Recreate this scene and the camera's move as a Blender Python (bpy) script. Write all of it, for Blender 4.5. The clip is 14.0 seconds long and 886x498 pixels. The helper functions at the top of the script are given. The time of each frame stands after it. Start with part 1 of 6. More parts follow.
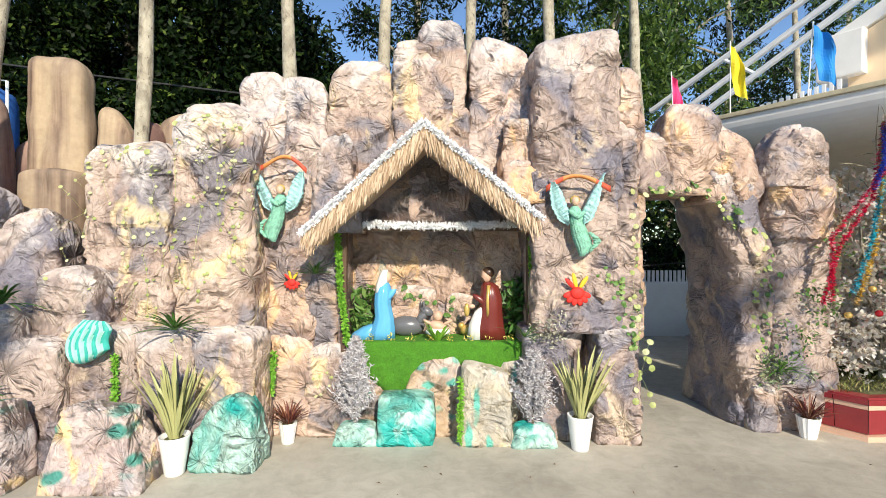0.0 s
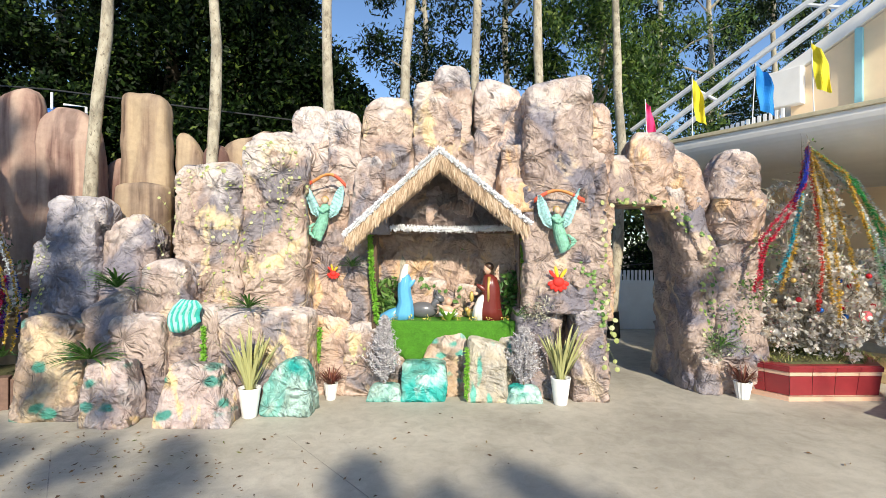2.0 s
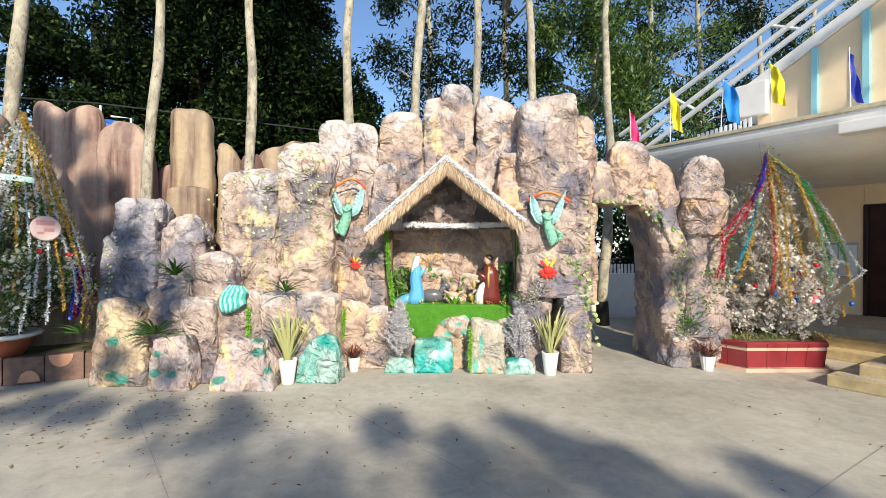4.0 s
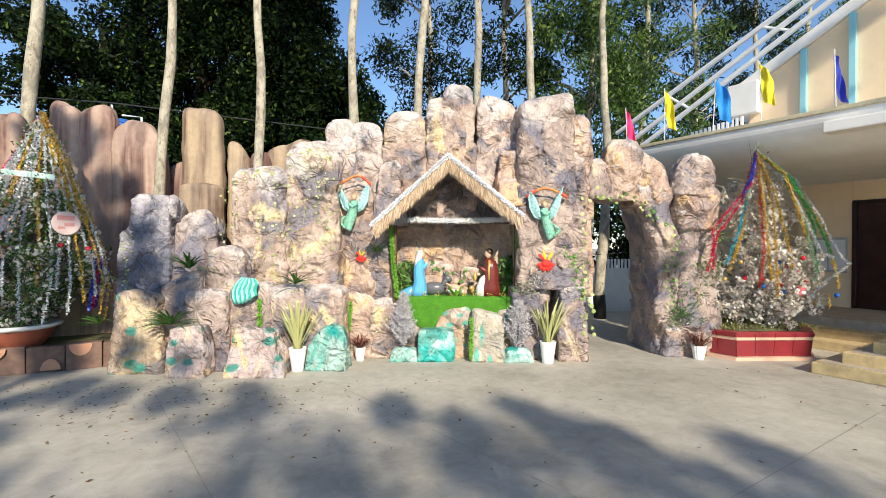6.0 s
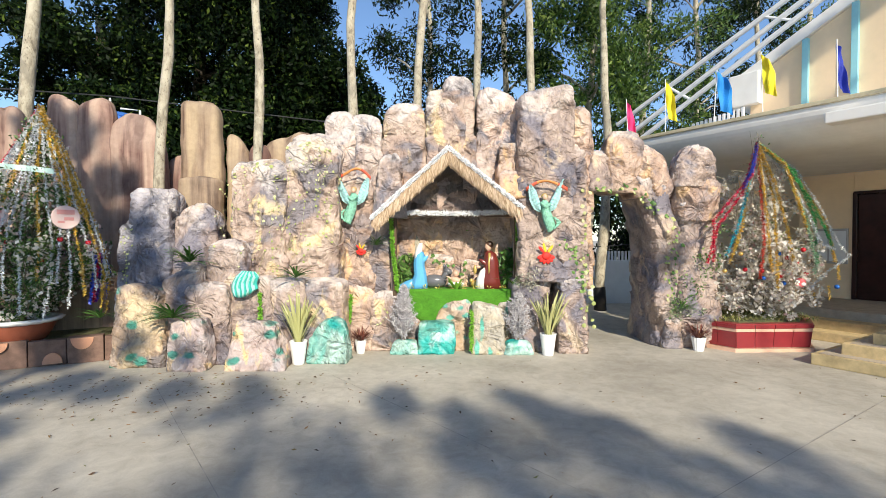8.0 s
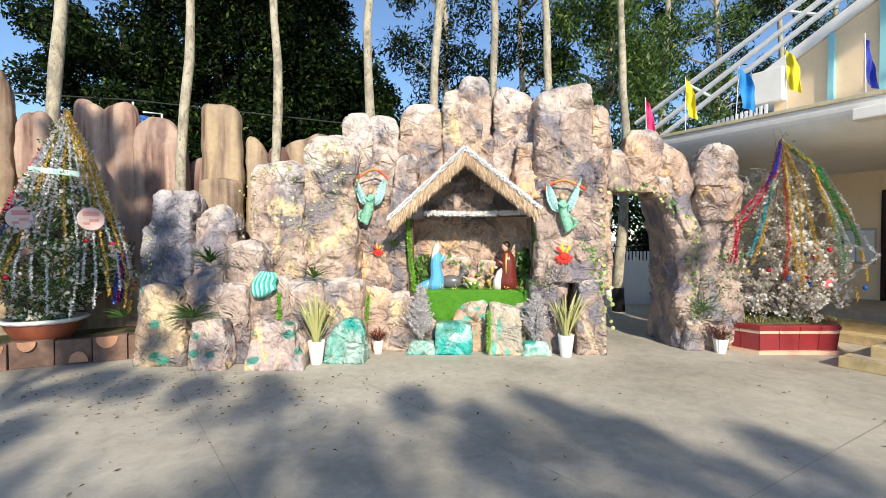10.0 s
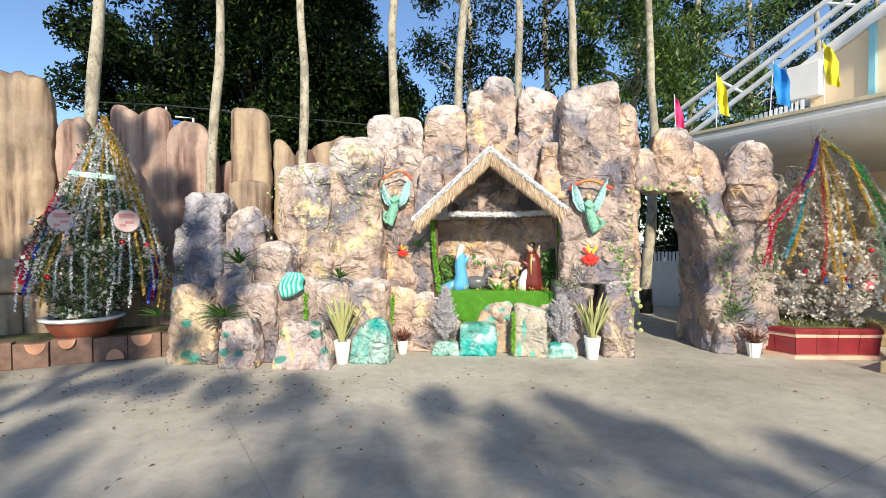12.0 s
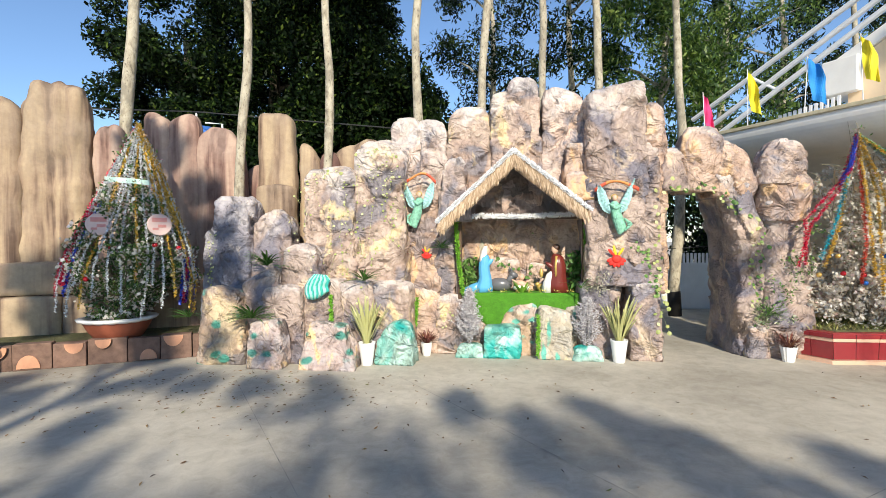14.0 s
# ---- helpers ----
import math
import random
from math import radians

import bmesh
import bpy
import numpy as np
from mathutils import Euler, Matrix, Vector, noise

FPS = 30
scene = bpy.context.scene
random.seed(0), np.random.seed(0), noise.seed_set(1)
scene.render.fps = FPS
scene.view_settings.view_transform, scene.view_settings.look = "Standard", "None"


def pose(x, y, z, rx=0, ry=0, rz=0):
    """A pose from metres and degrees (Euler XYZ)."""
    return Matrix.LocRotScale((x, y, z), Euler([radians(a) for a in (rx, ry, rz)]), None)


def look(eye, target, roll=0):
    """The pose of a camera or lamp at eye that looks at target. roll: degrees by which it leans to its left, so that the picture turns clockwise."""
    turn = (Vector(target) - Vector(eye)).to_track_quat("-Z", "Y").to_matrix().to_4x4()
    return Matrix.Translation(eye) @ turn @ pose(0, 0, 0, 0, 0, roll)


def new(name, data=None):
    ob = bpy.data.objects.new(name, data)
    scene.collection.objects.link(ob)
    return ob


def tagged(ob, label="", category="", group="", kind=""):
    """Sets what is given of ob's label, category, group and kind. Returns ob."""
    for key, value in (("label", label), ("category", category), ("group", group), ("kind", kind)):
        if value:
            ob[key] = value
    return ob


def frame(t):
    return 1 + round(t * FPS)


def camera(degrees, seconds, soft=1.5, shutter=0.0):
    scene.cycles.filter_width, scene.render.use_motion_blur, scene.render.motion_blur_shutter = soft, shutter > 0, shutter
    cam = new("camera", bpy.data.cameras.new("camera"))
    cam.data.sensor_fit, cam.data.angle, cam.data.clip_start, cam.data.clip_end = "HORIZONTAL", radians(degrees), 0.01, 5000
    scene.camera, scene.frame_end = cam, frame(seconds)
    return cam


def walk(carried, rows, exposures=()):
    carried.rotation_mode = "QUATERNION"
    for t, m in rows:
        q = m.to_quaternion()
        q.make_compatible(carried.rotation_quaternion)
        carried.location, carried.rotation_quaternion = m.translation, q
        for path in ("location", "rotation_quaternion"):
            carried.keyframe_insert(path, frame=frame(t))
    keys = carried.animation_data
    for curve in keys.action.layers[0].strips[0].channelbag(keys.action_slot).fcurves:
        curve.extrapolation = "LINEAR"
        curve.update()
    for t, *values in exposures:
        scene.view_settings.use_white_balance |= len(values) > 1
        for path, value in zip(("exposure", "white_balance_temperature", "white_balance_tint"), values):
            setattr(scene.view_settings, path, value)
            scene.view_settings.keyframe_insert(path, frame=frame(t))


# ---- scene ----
import mathutils.bvhtree

cam = camera(84.7, 14.0, soft=0.7)
PATH = [
    (0, (0.027, -4.449, 1.884), (0.029, -2.449, 1.867), 0.1),
    (0.5, (-0.005, -4.636, 1.867), (-0.004, -2.636, 1.858), 0.2),
    (1, (-0.040, -4.874, 1.847), (-0.038, -2.874, 1.844), 0.3),
    (1.5, (-0.072, -5.227, 1.843), (-0.072, -3.227, 1.838), 0.3),
    (2, (-0.085, -5.712, 1.811), (-0.088, -3.712, 1.815), 0.3),
    (2.5, (-0.087, -5.720, 1.807), (-0.098, -3.720, 1.811), 0.3),
    (3, (-0.105, -6.046, 1.782), (-0.115, -4.046, 1.785), 0.2),
    (5.3, (-0.178, -6.992, 1.7), (-0.191, -4.993, 1.69), 0.1),
    (5.5, (-0.181, -6.996, 1.694), (-0.194, -4.996, 1.683), 0.2),
    (6, (-0.185, -6.994, 1.691), (-0.194, -4.994, 1.678), 0.1),
    (6.5, (-0.185, -6.989, 1.689), (-0.182, -4.989, 1.671), 0.0),
    (7, (-0.186, -6.988, 1.69), (-0.182, -4.988, 1.662), 0.0),
    (7.5, (-0.186, -6.993, 1.686), (-0.186, -4.994, 1.649), -0.0),
    (8, (-0.183, -6.991, 1.696), (-0.193, -4.991, 1.652), -0.1),
    (10.5, (-0.2, -6.983, 1.698), (-0.297, -4.986, 1.656), -0.3),
    (11, (-0.2, -6.986, 1.707), (-0.322, -4.99, 1.664), -0.4),
    (11.5, (-0.205, -6.988, 1.71), (-0.353, -4.994, 1.667), -0.3),
    (12, (-0.206, -6.983, 1.71), (-0.379, -4.991, 1.668), -0.3),
    (12.5, (-0.209, -6.977, 1.705), (-0.418, -4.988, 1.666), -0.3),
    (13, (-0.206, -6.987, 1.711), (-0.433, -5.001, 1.672), -0.4),
    (13.5, (-0.205, -6.991, 1.707), (-0.453, -5.007, 1.673), -0.4),
    (14, (-0.213, -6.986, 1.711), (-0.481, -5.004, 1.678), -0.5),
]
walk(cam, [(t, look(eye, target, roll)) for t, eye, target, roll in PATH])

# ---- light ----
SUN_AZ, SUN_EL = radians(-75.0), radians(29.0)
sun_way = Vector((math.cos(SUN_AZ) * math.cos(SUN_EL), math.sin(SUN_AZ) * math.cos(SUN_EL), math.sin(SUN_EL)))
world = bpy.data.worlds.new("world")
scene.world = world
world.use_nodes = True
wn = world.node_tree
sky = wn.nodes.new("ShaderNodeTexSky")
sky.sky_type, sky.sun_disc = "NISHITA", False
sky.sun_elevation, sky.sun_rotation = SUN_EL, math.pi / 2 - SUN_AZ
sky.altitude = 1200
sky.air_density, sky.dust_density, sky.ozone_density = 1.1, 0.1, 4.0
wn.links.new(sky.outputs[0], wn.nodes["Background"].inputs[0])
wn.nodes["Background"].inputs[1].default_value = 0.15
sun = new("sun", bpy.data.lights.new("sun", "SUN"))
sun.data.energy, sun.data.angle, sun.data.color = 5.0, radians(0.8), (1.0, 0.91, 0.75)
sun.matrix_basis = look(sun_way * 60, (0, 0, 0))
scene.view_settings.exposure = 0.27


# ---- materials ----
def mat(name, rough=0.8, metal=0.0):
    m = bpy.data.materials.new(name)
    m.use_nodes = True
    b = m.node_tree.nodes["Principled BSDF"]
    b.inputs["Roughness"].default_value, b.inputs["Metallic"].default_value = rough, metal
    return m, m.node_tree, b


def node(nt, kind, **values):
    n = nt.nodes.new(kind)
    for key, value in values.items():
        n.inputs[key.replace("_", " ")].default_value = value
    return n


def coords(nt, scale=(1, 1, 1), shift=0.0):
    tc = nt.nodes.new("ShaderNodeTexCoord")
    mp = node(nt, "ShaderNodeMapping", Scale=scale)
    nt.links.new(tc.outputs["Object"], mp.inputs[0])
    info = nt.nodes.new("ShaderNodeObjectInfo")
    mul = nt.nodes.new("ShaderNodeMath")
    mul.operation, mul.inputs[1].default_value = "MULTIPLY", 37.0
    nt.links.new(info.outputs["Random"], mul.inputs[0])
    nt.links.new(mul.outputs[0], mp.inputs["Location"])
    return mp.outputs[0]


def fbm(nt, vec, scale, detail=5.0, rough=0.6, warp=0.0):
    n = node(nt, "ShaderNodeTexNoise", Scale=scale, Detail=detail, Roughness=rough, Distortion=warp)
    nt.links.new(vec, n.inputs["Vector"])
    return n.outputs["Fac"]


def ramp(nt, fac, stops):
    r = nt.nodes.new("ShaderNodeValToRGB")
    while len(r.color_ramp.elements) < len(stops):
        r.color_ramp.elements.new(0.5)
    for e, (p, c) in zip(r.color_ramp.elements, stops):
        e.position, e.color = p, (*c, 1) if len(c) == 3 else c
    nt.links.new(fac, r.inputs[0])
    return r.outputs[0]


def mix(nt, fac, a, b, blend="MIX"):
    m = nt.nodes.new("ShaderNodeMix")
    m.data_type, m.blend_type = "RGBA", blend
    for sock, v in ((m.inputs[0], fac), (m.inputs[6], a), (m.inputs[7], b)):
        if isinstance(v, (int, float)):
            sock.default_value = v
        elif isinstance(v, tuple):
            sock.default_value = (*v, 1)
        else:
            nt.links.new(v, sock)
    return m.outputs[2]


def relief(nt, b, height, strength=0.5, dist=0.02):
    n = node(nt, "ShaderNodeBump", Strength=strength, Distance=dist)
    nt.links.new(height, n.inputs["Height"])
    nt.links.new(n.outputs[0], b.inputs["Normal"])


def plain(name, col, rough=0.6, metal=0.0, vary=0.25, scale=9.0, bump=0.15, dist=0.004, trans=0.0):
    """A surface of one colour with grain and wear at two scales."""
    m, nt, b = mat(name, rough, metal)
    v = coords(nt)
    lo, hi = tuple(c * (1 - vary) for c in col), tuple(min(1, c * (1 + vary)) for c in col)
    c = ramp(nt, fbm(nt, v, scale, 6, 0.65), [(0.3, lo), (0.7, hi)])
    c = mix(nt, 0.35, c, ramp(nt, fbm(nt, v, scale * 0.17, 3), [(0.3, lo), (0.7, hi)]))
    nt.links.new(c, b.inputs["Base Color"])
    if bump:
        relief(nt, b, fbm(nt, v, scale * 4, 4), bump, dist)
    if trans:
        b.inputs["Transmission Weight"].default_value = trans
    return m


def island(name, stops, rough=0.6, soft=0.0, metal=0.0):
    """Leaves and other small joined pieces, each with its own shade."""
    m, nt, b = mat(name, rough, metal)
    g = nt.nodes.new("ShaderNodeNewGeometry")
    nt.links.new(ramp(nt, g.outputs["Random Per Island"], stops), b.inputs["Base Color"])
    if soft:
        t = nt.nodes.new("ShaderNodeBsdfTranslucent")
        nt.links.new(ramp(nt, g.outputs["Random Per Island"], stops), t.inputs[0])
        s = node(nt, "ShaderNodeMixShader", Fac=soft)
        nt.links.new(b.outputs[0], s.inputs[1])
        nt.links.new(t.outputs[0], s.inputs[2])
        nt.links.new(s.outputs[0], nt.nodes["Material Output"].inputs[0])
    return m


def crumpled(name, pale, mid, dark, accent, stops=(0.41, 0.49, 0.58), accent_at=0.6, rough=0.5, grain=2.6, crown=0.7, dab=None, brush=(1.0, 0.5, 1.5)):
    """Spray-painted crumpled paper sheet: pale ground, grey blotches, warm accents, fine creases with shade in their
    colour.
    """
    m, nt, b = mat(name, rough)
    v = coords(nt)
    pale, mid = (tuple(x * k for x, k in zip(q, (0.745, 0.68, 0.645))) for q in (pale, mid))
    c = ramp(nt, fbm(nt, v, 1.6, 3, 0.5, 0.6), [(stops[0], dark), (stops[1], mid), (stops[2], pale)])
    sm = node(nt, "ShaderNodeMapping", Scale=(2.2, 2.2, 1.0), Rotation=(0.3, 0.5, 0.2))
    nt.links.new(v, sm.inputs[0])
    fine = ramp(nt, fbm(nt, sm.outputs[0], 4.2, 7, 0.68, 1.6), [(0.36, tuple(x * 0.8 for x in dark)), (0.54, (1, 1, 1))])
    c = mix(nt, 0.20, c, fine, "MULTIPLY")
    tc2 = node(nt, "ShaderNodeMapping", Location=(7, 3, 1), Scale=(1, 1, 0.7))
    nt.links.new(v, tc2.inputs[0])
    amount = ramp(nt, fbm(nt, tc2.outputs[0], grain, 4, 0.55, 0.8), [(accent_at, (0, 0, 0)), (accent_at + 0.09, (0.85, 0.85, 0.85))])
    c = mix(nt, amount, c, accent)
    if dab:
        # brush dabs, smeared aslant
        dm = node(nt, "ShaderNodeMapping", Scale=brush, Rotation=(0, 0.5 if brush[0] < 1.5 else 0.08, 0), Location=(0.1, 0.2, 0.05))
        nt.links.new(v, dm.inputs[0])
        dw = nt.nodes.new("ShaderNodeVectorMath")
        dw.operation = "MULTIPLY_ADD"
        dn = node(nt, "ShaderNodeTexNoise", Scale=9.0, Detail=3.0)
        nt.links.new(v, dn.inputs["Vector"])
        nt.links.new(dn.outputs["Color"], dw.inputs[0])
        dw.inputs[1].default_value = (0.12, 0.12, 0.12)
        nt.links.new(dm.outputs[0], dw.inputs[2])
        dv = node(nt, "ShaderNodeTexVoronoi", Scale=3.1)
        nt.links.new(dw.outputs[0], dv.inputs["Vector"])
        c = mix(nt, ramp(nt, dv.outputs["Distance"], [(0.20, (0.9, 0.9, 0.9)), (0.31, (0, 0, 0))]), c, dab)
    nt.links.new(c, b.inputs["Base Color"])
    # whiter towards the crown of each rock
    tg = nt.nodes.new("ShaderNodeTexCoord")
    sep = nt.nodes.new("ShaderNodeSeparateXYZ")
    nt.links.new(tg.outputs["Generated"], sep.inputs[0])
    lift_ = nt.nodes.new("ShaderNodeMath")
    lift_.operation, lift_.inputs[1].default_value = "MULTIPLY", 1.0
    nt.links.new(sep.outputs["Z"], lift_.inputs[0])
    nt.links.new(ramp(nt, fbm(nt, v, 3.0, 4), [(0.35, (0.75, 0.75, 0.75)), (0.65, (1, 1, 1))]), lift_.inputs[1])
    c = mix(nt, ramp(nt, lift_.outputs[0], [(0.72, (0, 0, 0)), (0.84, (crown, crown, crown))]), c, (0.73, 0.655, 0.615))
    # sheets drawn tight: flat facets, puckers that run out from pinched points, straight fine folds
    warp = nt.nodes.new("ShaderNodeVectorMath")
    warp.operation = "MULTIPLY_ADD"
    big = node(nt, "ShaderNodeTexNoise", Scale=3.0, Detail=2.0)
    nt.links.new(v, big.inputs["Vector"])
    nt.links.new(big.outputs["Color"], warp.inputs[0])
    warp.inputs[1].default_value = (0.10, 0.10, 0.14)
    nt.links.new(v, warp.inputs[2])
    wv = warp.outputs[0]

    def vm(op, a, b_=None, out=0):
        n = nt.nodes.new("ShaderNodeVectorMath")
        n.operation = op
        for s_, q in zip(n.inputs, (a, b_)):
            if isinstance(q, tuple):
                s_.default_value = q
            elif q is not None:
                nt.links.new(q, s_)
        return n.outputs[out]

    def fm(op, *args):
        n = nt.nodes.new("ShaderNodeMath")
        n.operation = op
        for s_, q in zip(n.inputs, args):
            if isinstance(q, (int, float)):
                s_.default_value = q
            else:
                nt.links.new(q, s_)
        return n.outputs[0]

    def cells(scale, shift):
        at = vm("ADD", wv, shift)
        cell = node(nt, "ShaderNodeTexVoronoi", Scale=scale)
        nt.links.new(at, cell.inputs["Vector"])
        rnd_ = vm("SUBTRACT", cell.outputs["Color"], (0.5, 0.5, 0.5))
        return at, rnd_, vm("SUBTRACT", at, cell.outputs["Position"])

    at, rnd_, loc = cells(3.0, (0.0, 0.0, 0.0))
    height = fm("MULTIPLY", vm("DOT_PRODUCT", loc, rnd_, "Value"), 0.72)
    at, rnd_, loc = cells(7.5, (2.1, 0.7, 5.3))
    height = fm("MULTIPLY_ADD", vm("DOT_PRODUCT", loc, rnd_, "Value"), 0.6, height)
    # puckers
    for scale, turns, amp, reach, shift in ((2.0, 2.2, 0.28, 0.13, (5.0, 1.0, 2.0)), (4.2, 1.7, 0.27, 0.08, (1.7, 8.2, 3.9))):
        at, rnd_, loc = cells(scale, shift)
        sx = nt.nodes.new("ShaderNodeSeparateXYZ")
        nt.links.new(loc, sx.inputs[0])
        rx = nt.nodes.new("ShaderNodeSeparateXYZ")
        nt.links.new(rnd_, rx.inputs[0])
        ang = fm("ARCTAN2", sx.outputs[2], fm("ADD", sx.outputs[0], sx.outputs[1]))
        ang = fm("MULTIPLY_ADD", fbm(nt, v, 3.5, 1.0), 0.9, ang)
        n1 = nt.nodes.new("ShaderNodeTexNoise")
        n1.noise_dimensions = "1D"
        n1.inputs["Scale"].default_value, n1.inputs["Detail"].default_value = 1.0, 2.0
        nt.links.new(fm("MULTIPLY_ADD", ang, turns, fm("MULTIPLY", rx.outputs[0], 90.0)), n1.inputs["W"])
        far = fm("MINIMUM", vm("LENGTH", loc, None, "Value"), reach)
        taut = ramp(nt, fbm(nt, vm("ADD", v, shift), 2.2, 2.0), [(0.40, (0.15, 0.15, 0.15)), (0.58, (1, 1, 1))])
        height = fm("MULTIPLY_ADD", fm("MULTIPLY", fm("MULTIPLY", n1.outputs[0], far), taut), amp * 2.2, height)
    # straight folds, each patch its own way
    at, rnd_, loc = cells(4.0, (9.0, 4.0, 6.0))
    way = vm("NORMALIZE", rnd_)
    sc = nt.nodes.new("ShaderNodeVectorMath")
    sc.operation = "SCALE"
    nt.links.new(way, sc.inputs[0])
    nt.links.new(fm("MULTIPLY", vm("DOT_PRODUCT", at, way, "Value"), 0.88), sc.inputs["Scale"])
    streak = fbm(nt, vm("SUBTRACT", at, sc.outputs[0]), 19.0, 3.0, 0.55, 0.15)
    height = fm("MULTIPLY_ADD", streak, 0.045, height)
    # valleys of the folds darkened in the colour, in place of crease shade
    fold_shade = ramp(nt, streak, [(0.32, (0.42, 0.40, 0.40)), (0.46, (1, 1, 1))])
    c = mix(nt, 0.26, c, fold_shade, "MULTIPLY")
    nt.links.new(c, b.inputs["Base Color"])
    relief(nt, b, height, 1.0, 1.0)
    return m


CREAM = crumpled("paper cream", (0.74, 0.62, 0.53), (0.57, 0.45, 0.38), (0.25, 0.22, 0.23), (0.78, 0.60, 0.34), accent_at=0.56)
WHITE = crumpled("paper white", (0.86, 0.77, 0.71), (0.62, 0.52, 0.47), (0.27, 0.245, 0.265), (0.80, 0.58, 0.46), accent_at=0.57)
GREY = crumpled("paper grey", (0.64, 0.54, 0.48), (0.44, 0.37, 0.35), (0.22, 0.20, 0.23), (0.64, 0.50, 0.36), stops=(0.41, 0.48, 0.57), accent_at=0.58, crown=0.5)
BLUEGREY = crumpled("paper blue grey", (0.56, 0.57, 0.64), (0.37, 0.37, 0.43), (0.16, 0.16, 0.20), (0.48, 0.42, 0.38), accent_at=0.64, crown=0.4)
WARM = crumpled("paper warm", (0.78, 0.62, 0.51), (0.60, 0.45, 0.36), (0.32, 0.26, 0.25), (0.74, 0.48, 0.26), accent_at=0.54, crown=0.5)
# darkened copy of the paper, with the shade of recesses in its colour
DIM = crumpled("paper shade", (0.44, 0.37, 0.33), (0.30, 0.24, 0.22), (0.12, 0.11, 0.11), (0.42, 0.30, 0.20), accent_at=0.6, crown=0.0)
MINT = crumpled("paper painted green", (0.74, 0.64, 0.56), (0.66, 0.50, 0.33), (0.30, 0.26, 0.25), (0.74, 0.56, 0.30), accent_at=0.585, grain=3.2, crown=0.3, dab=(0.08, 0.42, 0.33), brush=(1.2, 0.5, 1.8))
DABBED = crumpled("paper with green dabs", (0.75, 0.66, 0.63), (0.66, 0.55, 0.52), (0.48, 0.42, 0.41), (0.82, 0.58, 0.26), stops=(0.36, 0.44, 0.52), accent_at=0.53, grain=2.4, crown=0.3, dab=(0.03, 0.27, 0.21))
OCHRE = crumpled("paper ochre", (0.66, 0.55, 0.44), (0.56, 0.43, 0.30), (0.20, 0.17, 0.16), (0.70, 0.54, 0.33), stops=(0.43, 0.50, 0.58), accent_at=0.53, grain=1.8, crown=0.2, dab=(0.05, 0.34, 0.25))
TEAL = crumpled("paper teal", (0.55, 0.86, 0.80), (0.22, 0.68, 0.60), (0.03, 0.42, 0.37), (0.64, 0.85, 0.80), stops=(0.40, 0.47, 0.55), accent_at=0.57, grain=3.4, crown=0.0)
PALEGREEN = crumpled("paper pale green", (0.72, 0.71, 0.60), (0.64, 0.60, 0.47), (0.44, 0.40, 0.33), (0.70, 0.62, 0.40), accent_at=0.57, grain=3.5, crown=0.4, dab=(0.10, 0.48, 0.38), brush=(2.4, 0.5, 0.5))


def banded(name, stops, wear):
    """Painted concrete with soft upright streaks and grimy wear."""
    m, nt, b = mat(name, 0.85)
    v = coords(nt)
    st = node(nt, "ShaderNodeMapping", Scale=(4.2, 4.2, 0.25))
    nt.links.new(v, st.inputs[0])
    c = ramp(nt, fbm(nt, st.outputs[0], 1.0, 4, 0.55, 0.4), stops)
    c = mix(nt, ramp(nt, fbm(nt, v, 1.3, 6, 0.65), [(0.42, (0, 0, 0)), (0.7, (0.6, 0.6, 0.6))]), c, wear)
    c = mix(nt, 0.3, c, ramp(nt, fbm(nt, v, 14, 5, 0.7), [(0.3, (0.45, 0.4, 0.38)), (0.6, (1, 1, 1))]), "MULTIPLY")
    nt.links.new(c, b.inputs["Base Color"])
    relief(nt, b, fbm(nt, v, 22, 5), 0.3, 0.01)
    return m


BROWN = banded("painted brown rock", [(0.40, (0.15, 0.08, 0.065)), (0.48, (0.33, 0.205, 0.16)), (0.60, (0.48, 0.34, 0.26))], (0.36, 0.27, 0.22))
SAND = banded("painted sand rock", [(0.39, (0.12, 0.075, 0.052)), (0.47, (0.29, 0.20, 0.135)), (0.60, (0.46, 0.345, 0.22))], (0.30, 0.235, 0.175))

# concrete of the yard
CONCRETE, nt, b = mat("yard concrete", 0.82)
v = coords(nt)
c = ramp(nt, fbm(nt, v, 0.55, 8, 0.62, 0.3), [(0.3, (0.35, 0.32, 0.26)), (0.5, (0.495, 0.455, 0.375)), (0.68, (0.585, 0.54, 0.45))])
c = mix(nt, 0.5, c, ramp(nt, fbm(nt, v, 6.0, 8, 0.7, 0.6), [(0.32, (0.6, 0.58, 0.56)), (0.6, (1, 1, 1))]), "MULTIPLY")
c = mix(nt, 0.35, c, ramp(nt, fbm(nt, v, 90, 3, 0.7), [(0.3, (0.7, 0.7, 0.7)), (0.6, (1, 1, 1))]), "MULTIPLY")
nt.links.new(c, b.inputs["Base Color"])
relief(nt, b, fbm(nt, v, 45, 6, 0.7), 0.35, 0.006)

WALL = plain("beige wall paint", (0.84, 0.64, 0.42), 0.8, vary=0.06, scale=5)
CANOPY = plain("white canopy paint", (0.84, 0.815, 0.77), 0.65, vary=0.08, scale=3)
SKYBLUE = plain("light blue trim", (0.30, 0.62, 0.68), 0.6, vary=0.08)
STEPSTONE = plain("yellow sandstone steps", (0.55, 0.42, 0.22), 0.75, vary=0.35, scale=7)
TREAD = plain("worn grey floor and step shade", (0.44, 0.37, 0.28), 0.7, vary=0.3, scale=7)
DOORWOOD = plain("dark red-brown door", (0.035, 0.012, 0.010), 0.25, vary=0.4, scale=4)
STEEL = plain("white painted steel", (0.74, 0.75, 0.76), 0.4, vary=0.08)
BARK, nt, b = mat("pale bark", 0.9)
v = coords(nt, (1, 1, 0.55))
